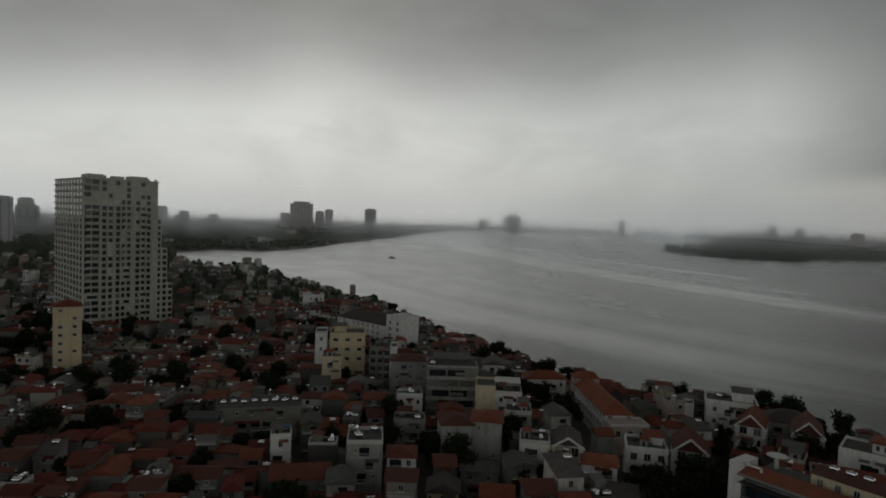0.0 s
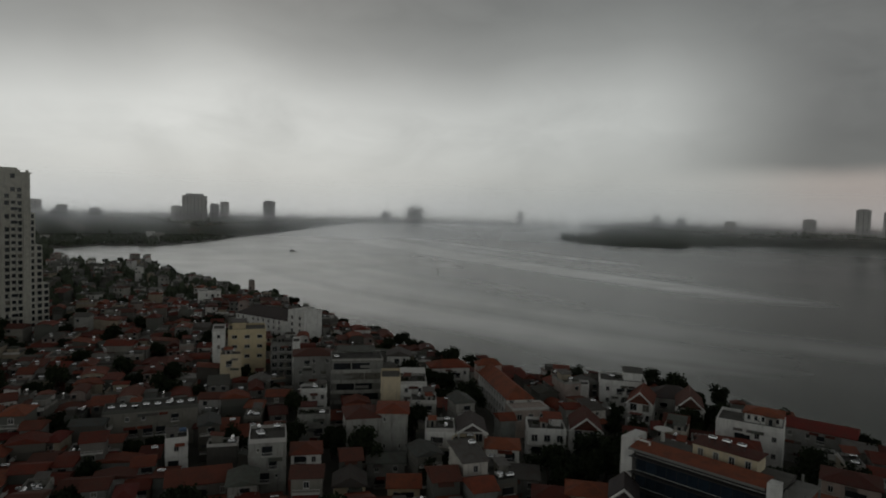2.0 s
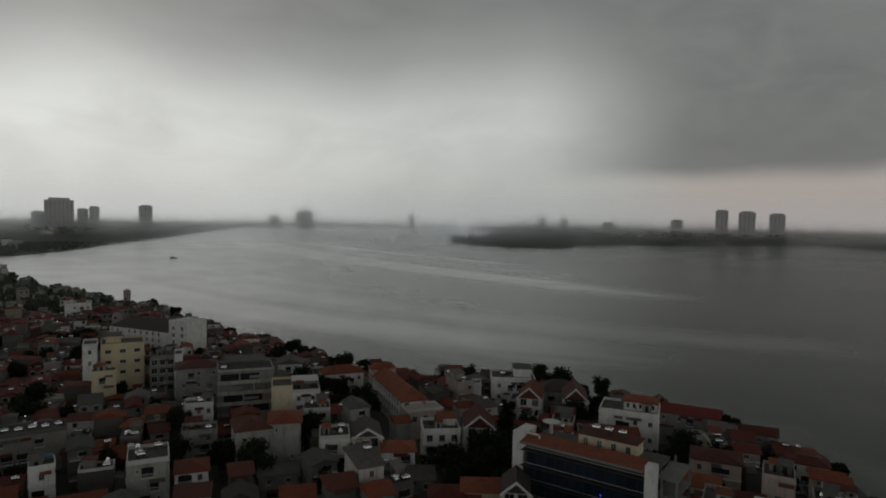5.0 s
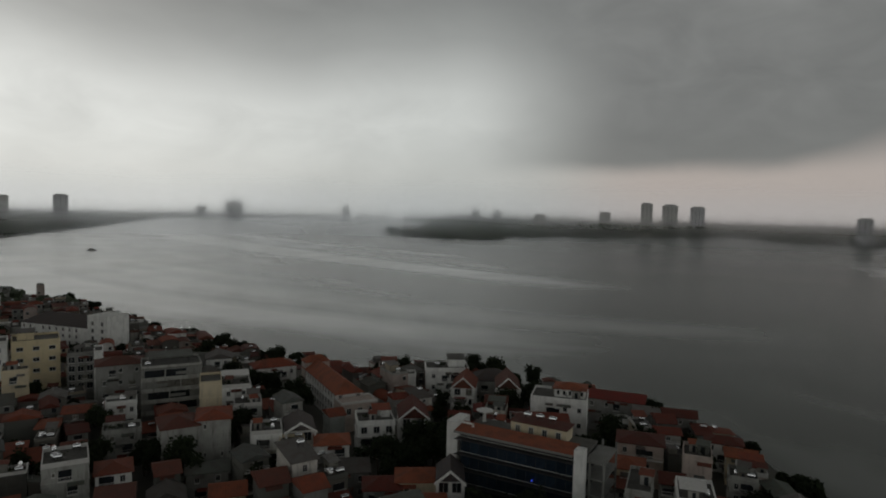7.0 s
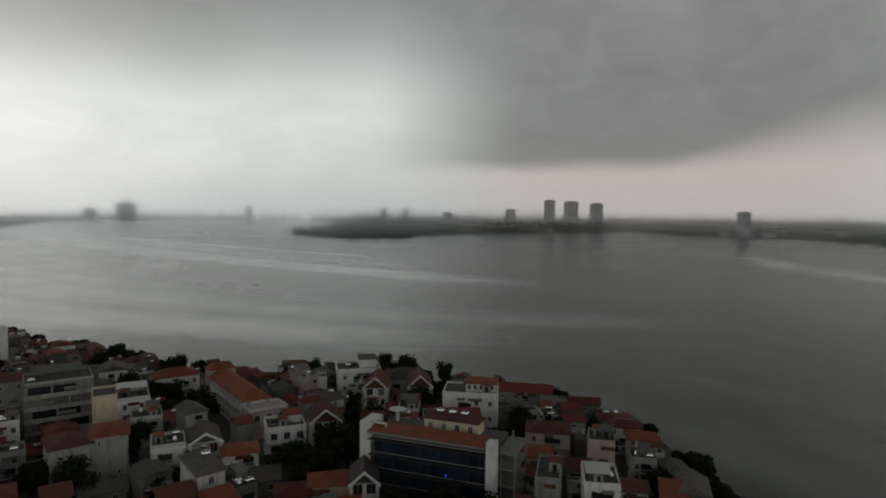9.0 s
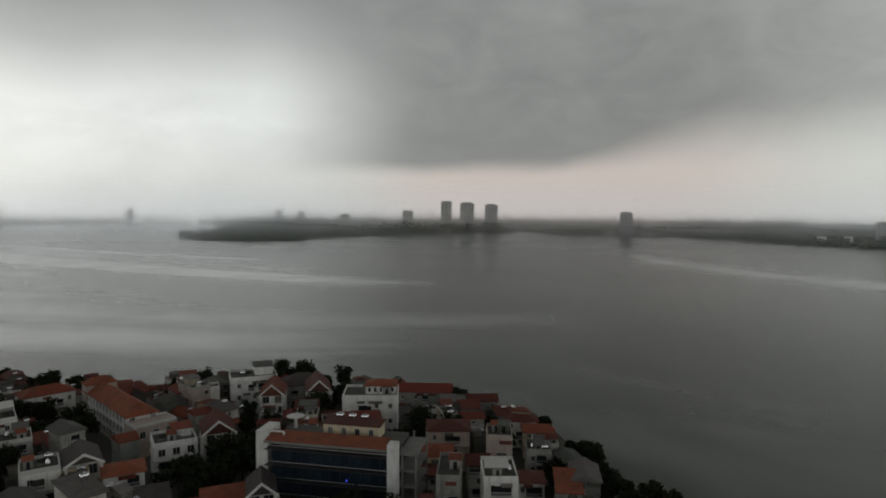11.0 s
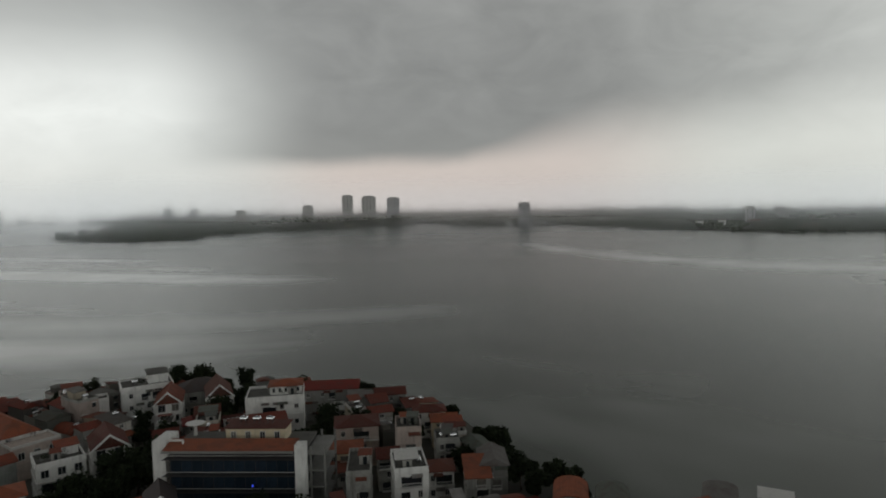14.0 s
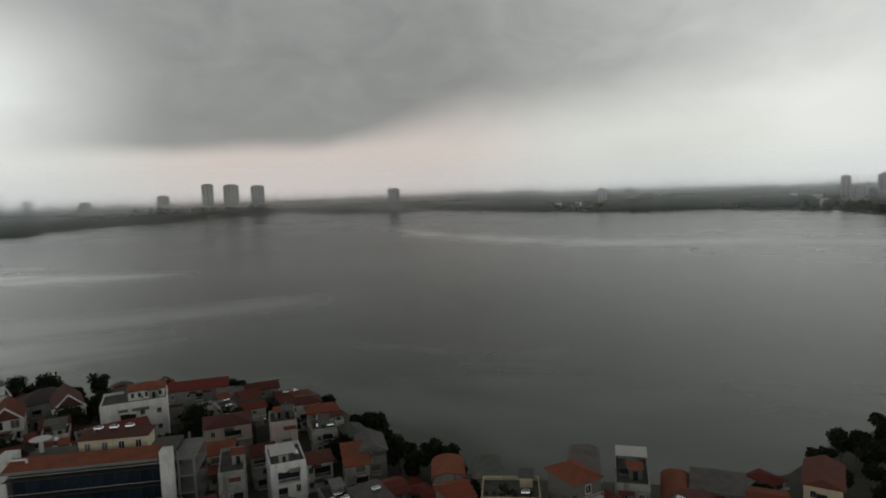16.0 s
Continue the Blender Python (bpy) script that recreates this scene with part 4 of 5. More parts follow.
def glass_office():
    """Four glazed storeys behind slab edges, an orange roof terrace, a white end pylon."""
    turn = -53.5
    t = radians(turn)
    w, d, h, fh = 29.0, 13.0, 16.4, 3.5
    cx, cy = 71.5 - math.sin(t) * 6.0, 114.5 + math.cos(t) * 6.0
    ob = thing("office_building", cx, cy, 0, turn, "glazed office building with an orange roof and a white end pylon", "office building")
    core = Geo().box(-w / 2 + 0.6, -d / 2 + 0.8, 0, w / 2 - 0.6, d / 2, h - 0.4)
    part("core", core, DARK_METAL, ob)
    for k in range(1, 5):
        z = k * fh + 1.4
        part("floor_slab", Geo().box(-w / 2, -d / 2 - 0.3, z, w / 2, d / 2 + 0.2, z + 0.2).box(-w / 2 - 0.3, -d / 2 - 0.75, z + 0.02, w / 2, -d / 2 - 0.3, z + 0.12), DARK_METAL, ob)
        part("guard_rail", Geo().box(-w / 2 - 0.3, -d / 2 - 0.75, z + 1.0, w / 2, -d / 2 - 0.7, z + 1.08), FRAME_PAINT, ob)
        z0 = (k - 1) * fh + (1.4 if k > 1 else 0) + 0.32
        for i in range(12):
            u = -w / 2 + 1.0 + i * (w - 2.0) / 12
            part("pane", Geo().box(0.06, -0.05, 0, (w - 2) / 12 - 0.06, 0.05, z - z0), BLUE_GLASS, ob, at=(u, -d / 2 + 0.55, z0))
        for i in range(5):
            v = -d / 2 + 0.9 + i * (d - 1.4) / 5
            part("pane", Geo().box(-0.05, 0.06, 0, 0.05, (d - 1.4) / 5 - 0.06, z - z0), BLUE_GLASS, ob, at=(w / 2 - 0.5, v, z0))
    part("lit_sign", Geo().box(-0.15, -0.1, 0, 0.15, 0.1, 0.4), BLUE_LAMP, ob, "small glowing blue sign", at=(4.0, -d / 2 - 0.15, 9.6))
    part("signal_lamp", Geo().box(-0.2, -0.1, 0, 0.2, 0.1, 0.35), RED_LAMP, ob, "small red lamp", at=(4.0, -d / 2 - 0.9, 6.7))
    part("roof", Geo().solid([(-w / 2 - 0.2, -d / 2 - 0.9, h + 1.0), (w / 2 - 1.6, -d / 2 - 0.9, h + 1.0), (w / 2 - 1.6, -d / 2 + 4.2, h + 1.9), (-w / 2 - 0.2, -d / 2 + 4.2, h + 1.9)], 0.25), ORANGE_TILE, ob, "sloping orange tiled roof")
    part("roof_edge", Geo().box(-w / 2 - 0.2, -d / 2 - 1.1, h + 0.62, w / 2 - 1.6, -d / 2 - 0.9, h + 1.1), BARE_CONCRETE, ob)
    part("roof_deck", Geo().box(-w / 2, -d / 2 + 4.3, h - 0.4, w / 2, d / 2, h + 0.2), FLAT_ROOF, ob)
    pent = part("penthouse", walls_geo(13, 5, 2.9, 1), CREAM_PAINT, ob, "cream roof house with arched openings", at=(2.5, 2.8, h + 0.2))
    for i in range(4):
        window(pent, window_mesh(1.2, 1.8), (-4.8 + 3.2 * i, -2.5, 0.5))
    part("penthouse_roof", Geo().box(-6.9, -2.9, 2.9, 6.9, 2.9, 3.1), RED_TILE, pent)
    for i in range(3):
        water_tank(ob, -1 + 3.0 * i, 3.2, h + 3.3)
    part("pylon", Geo().box(0.2, -d / 2 - 1.3, 0, 2.2, -d / 2 + 1.4, h + 2.4), WHITE_PAINT, ob, "white rendered end pylon", at=(w / 2 - 1.4, 0, 0))
    fr = Geo()
    for u in (w / 2 + 1.0, w / 2 + 4.0):
        for v in (-d / 2 + 2.2, d / 2 - 0.5):
            fr.box(u, v, 0, u + 0.4, v + 0.4, h + 0.8)
    for k in range(1, 5):
        fr.box(w / 2 + 0.2, -d / 2 + 2.2, k * fh + 1.4, w / 2 + 4.4, d / 2, k * fh + 1.7)
        fr.box(w / 2 + 4.3, -d / 2 + 2.2, k * fh + 2.5, w / 2 + 4.4, d / 2, k * fh + 2.6)
    part("stair_frame", fr, BARE_CONCRETE, ob)
    wing = part("white_wing", Geo().box(-3.6, -3.0, 0, -0.8, 3.5, h + 2.0), WHITE_PAINT, ob, at=(-w / 2, -1.5, 0))
    wf = Geo()
    for a in (-0.75, 2.9):
        wf.box(a, -3.0, h - 2.2, a + 0.35, -2.65, h + 2.4)
    wf.box(-0.75, -3.0, h + 2.05, 3.25, -2.65, h + 2.4), wf.box(-0.75, -3.0, h - 2.2, 3.25, -2.65, h - 1.8)
    part("open_frame", wf, WHITE_PAINT, wing)
    dish = Geo().tube((0, 0, 0), (0, 0, 0.4), 0.5, 2.1, 16)
    dish.tube((0, 0, -2.4), (0, 0, 0), 0.5, 0.4)
    part("roof_disc", dish, FRAME_PAINT, ob, "pale round roof disc on a post", at=(-w / 2 + 2.0, 4.2, h + 2.6))
    for a in (-15, -9, -3, 3, 9, 15):
        claim(cx + a * math.cos(t), cy + a * math.sin(t), 9.5)
        claim(cx + a * math.cos(t) + 11 * math.sin(t), cy + a * math.sin(t) - 11 * math.cos(t), 6)


glass_office()
ob = lone("white_block", 109.5, 152, -40, 16, 12, 13.2, 3, WHITE_PAINT, "flat", None, "large white three-storey house with a red-roofed attic room", nx=4, ny=3, win=(1.2, 1.4), skip=0.3, tank=1)
attic = part("attic_room", walls_geo(9, 7, 2.6, 1), WHITE_PAINT, ob, at=(3, 1.5, 13.3))
part("attic_roof", roof_geo("hip", 9, 7, 2.6, 1.2, 0.5), ORANGE_TILE, attic)
for i in range(5):
    window(attic, window_mesh(0.9, 1.4), (-3.4 + 1.7 * i, -3.5, 0.7))
lone("boat_shed", 131, 156, -46, 22, 10, 10, 3, HOUSE_PAINT, "gable_x", DARK_RED_SHEET, "long hall under a dark red sheet roof", nx=5, rise=1.6, skip=0.3)
lone("pink_house", 112, 120.5, -42, 11, 9, 10.8, 3, PINK_PAINT, "hip", RED_TILE, "pinkish house with a stepped terrace and rusty hip roof", nx=3, balcony=True, rise=1.5)
lone("pink_house", 114.5, 104.5, -46, 6.2, 9, 12.4, 4, PINK_PAINT, "flat", None, "slim pale pink blind-walled house with roof tanks", nx=1, ny=1, skip=0.7, tank=2)
lone("white_house", 97, 88.5, -42, 7.0, 11, 12.6, 4, WHITE_PAINT, "flat", None, "white house with a framed roof terrace and tall side wall", nx=2, ny=3, win=(1.0, 1.6), canopy=(4.5, 3.0, 2.2, -0.8, -2.5, FRAME_PAINT), sides="flr")
lone("narrow_house", 92, 98.5, -46, 5, 13, 11.5, 4, GREY_PAINT, "flat", None, "narrow grey house with a long roof terrace", nx=1, ny=3, tank=1)
lone("yellow_house", 101, 113, -44, 8, 8, 9, 3, CREAM_PAINT, "hip", ORANGE_TILE, "cream house with arched windows under an orange roof", nx=3, rise=1.4)
lone("orange_shed", 117, 60.5, -62, 6.5, 9, 5.8, 2, HOUSE_PAINT, "barrel", ORANGE_TILE, "shed under a curved orange metal roof", rise=1.8, nx=1)
lone("green_shed", 119, 52.0, -64, 6.0, 10, 6.0, 2, HOUSE_PAINT, "barrel", GREEN_SHEET, "shed under a curved grey-green metal roof", rise=1.8, nx=1)
terrace = lone("cream_terrace", 108, 42.5, -69, 11, 9, 8.8, 3, CREAM_PAINT, "flat", None, "cream house with potted plants on a railed roof terrace", nx=3, hut=(2.4, 2.4, 2.2, 3, 2.5, GREEN_SHEET), tank=1)
pots = random.Random(5)
for i in range(7):
    px, py = -4.6 + 1.4 * i, -3.4 + pots.uniform(-0.3, 1.2)
    pot = part("plant_pot", Geo().tube((0, 0, 0), (0, 0, 0.45), 0.2, 0.3, 8), BARE_CONCRETE, terrace, at=(px, py, 8.92))
    bush = Geo()
    for k in range(60):
        o = Vector((pots.gauss(0, 0.3), pots.gauss(0, 0.3), 0.75 + pots.gauss(0, 0.28)))
        a, b = (Vector((pots.uniform(-0.2, 0.2), pots.uniform(-0.2, 0.2), pots.uniform(-0.2, 0.2))) for q in range(2))
        bush.face([o, o + a, o + a + b, o + b])
    part("foliage", bush, LEAF, pot)
lone("slot_house", 121.5, 31.8, -75, 5.6, 15, 10.2, 3, WHITE_PAINT, "barrel", GREY_SHEET, "deep slot house with white side walls and a curved metal roof", nx=1, rise=1.2)
lone("canopy_house", 122.5, 22.5, -78, 6.2, 13, 9.6, 3, GREY_PAINT, "flat", None, "dark waterside house with a white canopy over its roof", nx=2, canopy=(5.6, 3.0, 2.4, 0, 4.2, FRAME_PAINT))
lone("barrel_shed", 125.5, 14.5, -82, 5.0, 12, 6.4, 2, HOUSE_PAINT, "barrel", ORANGE_TILE, "shed with a curved rusty roof", rise=1.5, nx=1)
lone("dark_shed", 129, 7.2, -85, 9.5, 8, 7.6, 2, BARE_CONCRETE, "shed", GREY_SHEET, "dark concrete shed with a pale edged sheet roof", rise=0.8, nx=2)
lone("red_shed", 127, -1.5, -88, 6.5, 9, 6.8, 2, HOUSE_PAINT, "gable_x", RED_TILE, "low house with a worn red roof and many roof tanks", rise=1.3, nx=2)
lone("long_house", 141, -11.5, -95, 6.5, 12, 7.6, 2, CREAM_PAINT, "gable_y", RED_TILE, "long cream house with a faded red ridge roof", rise=1.5, nx=2)

# more houses, fitted to the camera's view: place, size, height, walls and roof
MORE = (
    ("hut", 127, 145, 4, 5, 6, 2, WHITE_PAINT, "flat", None, "small white hut with two dark openings", dict(nx=2)),
    ("shed", 133, 141, 7, 6, 9, 3, GREY_PAINT, "shed", GREY_SHEET, "grey house under a pale lean-to sheet roof", dict(rise=0.8)),
    ("row_house", 142, 139, 12, 6, 8, 3, HOUSE_PAINT, "gable_x", RED_TILE, "low lakeside row under a worn red ridge roof", dict(nx=4)),
    ("lake_house", 138, 117.5, 9, 6, 7.8, 3, WHITE_PAINT, "hip", RED_TILE, "white lakeside house with a brown-red hipped roof", dict(nx=3, rise=1.3)),
    ("lake_house", 135, 109.5, 7, 6, 7.4, 2, CREAM_PAINT, "gable_x", ORANGE_TILE, "lakeside house with a bright orange roof", dict(rise=1.5)),
    ("terrace_house", 122.5, 98.5, 6, 7, 8.2, 3, GREY_PAINT, "flat", None, "grey house with plants and tanks on its terrace", dict(tank=2, hut=(2.4, 2.6, 2.2, 1.2, 1.5, RED_TILE))),
    ("terrace_house", 129, 101.5, 6.5, 7, 7.2, 3, PINK_PAINT, "flat", None, "faded pink house with a cluttered roof terrace", dict(canopy=(5, 3, 2.3, 0, 1.5, RED_TILE), tank=1)),
    ("small_house", 106, 103.5, 5, 6, 8, 3, GREY_PAINT, "gable_x", RED_TILE, "small house with a red roof between taller neighbours", dict(nx=1)),
    ("lean_to_house", 112, 81.5, 5.2, 9, 7.6, 3, GREY_PAINT, "shed", ORANGE_TILE, "house under a long orange lean-to roof", dict(rise=1.6, nx=1)),
    ("bare_house", 118.3, 81.5, 6, 9.5, 8.4, 3, BARE_CONCRETE, "gable_y", GREY_SHEET, "bare concrete house with a grey gable toward the water", dict(rise=1.6, nx=1, skip=0.7)),
    ("low_house", 110, 91, 6.5, 6.5, 6.8, 2, HOUSE_PAINT, "hip", RED_TILE, "low house with a dull red hipped roof", dict(rise=1.3)),
    ("shed", 96.5, 109.5, 5, 6, 6.4, 2, HOUSE_PAINT, "shed", RED_TILE, "yard shed under a red sheet roof", dict(rise=1.0, nx=1)),
    ("pavilion", 110.5, 195, 14, 10.5, 7.8, 2, GREY_PAINT, "hip", SLATE, "lakeside pavilion under a broad dark hipped roof", dict(rise=3.2, nx=4)),
    ("brick_house", 99.5, 143.5, 11, 8, 10.4, 3, PINK_PAINT, "hip", RED_TILE, "brown-red roofed house behind an office building", dict(rise=1.5, nx=3)),
    ("gable_house", 22, 249, 9, 9, 10.2, 3, WHITE_PAINT, "gable_y", GREY_SHEET, "pale house with a blind white gable", dict(rise=1.9, skip=0.8)),
    ("grey_house", 24, 183.5, 7.5, 9, 11.2, 4, GREY_PAINT, "flat", None, "grey rendered house with a stained blind wall", dict(skip=0.7, hut=(3, 3, 2.2, 1.5, 2, GREY_SHEET))),
    ("glazed_house", -23.5, 247, 8, 9, 15.2, 5, BARE_CONCRETE, "flat", None, "dark block with wide glazed storeys", dict(nx=3, win=(2.0, 2.2), skip=0.0)),
    ("blind_slab", -17.8, 243, 2.6, 10, 16.4, 5, WHITE_PAINT, "flat", None, "thin white blind slab of a party wall", dict(nx=1, skip=0.9, ny=1)),
    ("roof_house", -9, 199.5, 8, 6, 10.2, 3, WHITE_PAINT, "flat", None, "small white house with dark windows under its terrace", dict(nx=3, skip=0.0)),
    ("grey_house", -8, 181, 9, 7, 8.2, 3, GREY_PAINT, "flat", None, "grey house with a low white roof room", dict(hut=(4, 3, 2.3, -1.5, 1, RED_TILE), tank=1)),
    ("grey_block", -17.5, 152, 8.5, 10, 12.6, 4, GREY_PAINT, "flat", None, "tall grey blind-walled block with roof tanks", dict(nx=2, win=(0.7, 1.0), skip=0.5, tank=2)),
    ("red_roof_house", -8.5, 154, 7, 8, 8.6, 3, WHITE_PAINT, "hip", RED_TILE, "white house with a bright red hipped roof", dict(rise=1.4)),
    ("gable_house", 2, 141, 7, 7, 5.8, 2, CREAM_PAINT, "gable_y", GREY_SHEET, "low house with a pale steep gable roof", dict(rise=2.2, nx=1)),
    ("shed", 11, 152.5, 9, 7, 6.2, 2, BARE_CONCRETE, "gable_x", GREEN_SHEET, "long shed with a dark green sheet roof", dict(rise=1.1)),
    ("cream_house", 30.5, 152, 6, 7.5, 9.4, 3, CREAM_PAINT, "flat", None, "cream cubic house with a flat roof", dict(tank=1, nx=1, skip=0.5)),
    ("orange_roof_house", 40, 150.5, 8.2, 7.5, 9.6, 3, WHITE_PAINT, "hip", ORANGE_TILE, "white house with an orange hipped roof", dict(rise=1.5, skip=0.5)),
    ("white_house", 33.5, 141, 6, 7, 8.2, 3, WHITE_PAINT, "flat", None, "white narrow house with water tanks on its roof", dict(tank=2, nx=2, win=(0.9, 1.6))),
    ("shed", 42, 140, 8, 6, 6.2, 2, BARE_CONCRETE, "shed", GREY_SHEET, "shed with a pale slanting sheet roof", dict(rise=1.0)),
    ("red_roof_house", 45.5, 128, 8, 7, 6.8, 2, HOUSE_PAINT, "hip", RED_TILE, "low house with a red hipped roof", dict(rise=1.5)),
    ("orange_roof_house", 53.5, 127.5, 9, 7.5, 7.6, 2, CREAM_PAINT, "hip", ORANGE_TILE, "cream house with an orange tiled hip roof", dict(rise=1.6)),
    ("orange_roof_house", 51, 116.5, 8, 7, 6.8, 2, HOUSE_PAINT, "gable_x", ORANGE_TILE, "house with a worn orange ridge roof", dict(rise=1.5)),
    ("hall", -31, 142, 13, 9, 7.6, 2, DIM_PAINT, "gable_x", RED_TILE, "wide hall with a broad rust-red roof and pale ridge", dict(rise=2.0, nx=4)),
    ("yellow_house", 14, 137, 7, 7, 6.8, 2, YELLOW_PAINT, "gable_x", ORANGE_TILE, "yellow house with an orange roof", dict(rise=1.6)),
    ("workshop", -53, 184, 24, 8, 10.2, 3, DIM_PAINT, "flat", None, "long grey workshop with a row of steel tanks on its roof", dict(nx=6, skip=0.5, win=(1.0, 1.2))),
    ("white_house", -40, 159, 5, 6, 10.2, 3, WHITE_PAINT, "flat", None, "small white roof house with a dark doorway", dict(nx=1, tank=1)),
    ("white_house", -101, 201, 9, 7, 8.2, 3, WHITE_PAINT, "gable_x", RED_TILE, "white house with a red-brown roof", dict(nx=4, win=(0.9, 1.3), skip=0.1)),
    ("blind_slab", 81, 202, 4.6, 6, 9.6, 3, WHITE_PAINT, "flat", None, "slim white blind house", dict(nx=1, skip=0.8)),
    ("red_house", 78.5, 216, 7, 7, 9.4, 3, PINK_PAINT, "flat", None, "reddish lakeside house with a flat terrace", dict(canopy=(5.5, 3, 2.2, 0, 1, RED_TILE))),
)
for name, x, y, w, d, h, floors, wall, roof, roof_mat, label, kw in MORE:
    facing = -math.degrees(math.atan2(x, y)) * 0.9
    made = lone(name, x, y, facing, w, d, h, floors, wall, roof, roof_mat, label, **kw)
    if name == "workshop":
        for i in range(8):
            water_tank(made, -10 + 2.9 * i, -1.5 + 0.6 * (i % 2), h + 0.12, 0)

# groves: dark trees that close the gaps between the houses
GROVES = ((2, 172), (0, 163), (6, 157), (-12, 166), (-3, 168), (66, 148), (53, 147), (62, 143), (68, 142), (32, 228), (41, 206), (39, 212), (36, 220),
          (106, 126), (104, 132), (115, 134), (111, 130), (98, 173), (114, 174), (103, 169), (119, 182), (137, 96), (134, 90), (128, 83), (124, 76), (128, 69), (125, 63), (13, 176), (18, 172), (60, 146), (57, 141), (68, 105), (61, 111), (75, 98),
          (-219, 326), (-183, 284), (-205, 300), (-230, 350), (-200, 318), (-190, 265), (-215, 285), (-238, 300), (-250, 330), (-262, 380), (-240, 390), (-170, 268), (-70, 345), (-62, 322))
for gx, gy in GROVES:
    claim(gx, gy, 3.2 if gx > -150 else 7.5)

# ---------------------------------------------------------------- the crowd of town houses
town = random.Random(7)
CHOICES, RED_ONES = [], []
for i in range(28):
    w, d = town.uniform(3.9, 6.2), town.uniform(6.4, 9.0)
    floors = town.choice((2, 3, 3, 3, 4, 4))
    h = floors * town.uniform(2.9, 3.25)
    style = ("red", "flat", "red", "green", "dark", "flat", "grey", "redshed", "flat", "red", "orange")[i % 11]
    kw = dict(nx=2 if w > 6 else 1, ny=1, win=(1.2, 1.5), sides="f", skip=0.25, rng=town, group="town houses", category="house")
    paint = DIM_PAINT if i % 2 else HOUSE_PAINT
    if i % 5 in (1, 3):
        kw["annex"] = (w * town.uniform(0.6, 0.95), town.uniform(2.0, 3.2), h * town.uniform(0.45, 0.7), town.uniform(-0.4, 0.4), town.choice((RED_TILE, DARK_RED_SHEET, GREEN_SHEET, ORANGE_TILE)), -1)
    if style == "flat":
        hut = (w * 0.45, 2.8, 2.4, w * 0.2, d * 0.2, town.choice((RED_TILE, GREY_SHEET, GREEN_SHEET))) if i % 2 else None
        can = None if hut else (w * 0.75, d * 0.4, 2.5, 0, d * 0.22, town.choice((DARK_RED_SHEET, GREEN_SHEET, RED_TILE)))
        proto = house("town_house", w, d, h, floors, paint, "flat", None, label="weathered narrow town house with a flat cluttered roof", tank=1 + i % 2, hut=hut, canopy=can, **kw)
    else:
        roof, mat, label = {"red": ("gable_x", RED_TILE, "narrow town house with a rusty red ridge roof"),
                            "green": ("gable_y", GREEN_SHEET, "narrow town house with a dark green metal roof"),
                            "dark": ("hip", DARK_RED_SHEET, "town house with a dark red hipped roof"),
                            "grey": ("shed", GREY_SHEET, "town house with a lean-to grey sheet roof"),
                            "redshed": ("shed", RED_TILE, "town house with a lean-to red sheet roof"),
                            "orange": ("hip", ORANGE_TILE, "town house with a faded orange hipped roof")}[style]
        proto = house("town_house", w, d, h, floors, paint, roof, mat, label=label, rise=town.uniform(1.0, 1.9),
                      tank=1 if roof == "shed" else 0, balcony=(i % 3 != 2), **kw)
    lived_in(proto, w, d, h, floors, style == "flat", town, 2, 1 + i % 2)
    CHOICES.append(proto)
    if style in ("red", "dark", "redshed"):
        RED_ONES.append(i)

GROVE = []     # places left to trees
PLOTS = []
for zone, (ang, x0, x1, y0, y1) in enumerate(((6, -420, 75, 60, 440), (-32, -60, 260, -60, 330))):
    ca, sa = math.cos(radians(ang)), math.sin(radians(ang))
    for i in range(-85, 85):
        for j in range(-75, 75):
            u, v = i * 5.9 + town.uniform(-0.9, 0.9), j * 9.0 + town.uniform(-1.3, 1.3) + (4 if i % 2 else 0)
            x, y = u * ca - v * sa, u * sa + v * ca
            far = math.hypot(x, y)
            az = math.degrees(math.atan2(x, y))
            if (zone == 0) != (az < 24) or not 96 < far < 430 or not -41 < az < 101:
                continue
            if not all(inside(x + a, y + b, TOWN) for a, b in ((6, 0), (-5, 0), (0, 7), (0, -5))):
                continue
            if any(math.hypot(x - a, y - b) < r + 2.8 for a, b, r in KEEP):
                continue
            PLOTS.append((far, x, y, ang))
PLOTS.sort()
CROWD = Geo()
CROWD_MATS = [CROWD_PAINT, CROWD_RED, CROWD_GREY, FLAT_ROOF, DARK_GLASS_VOID, STEEL, FRAME_PAINT]


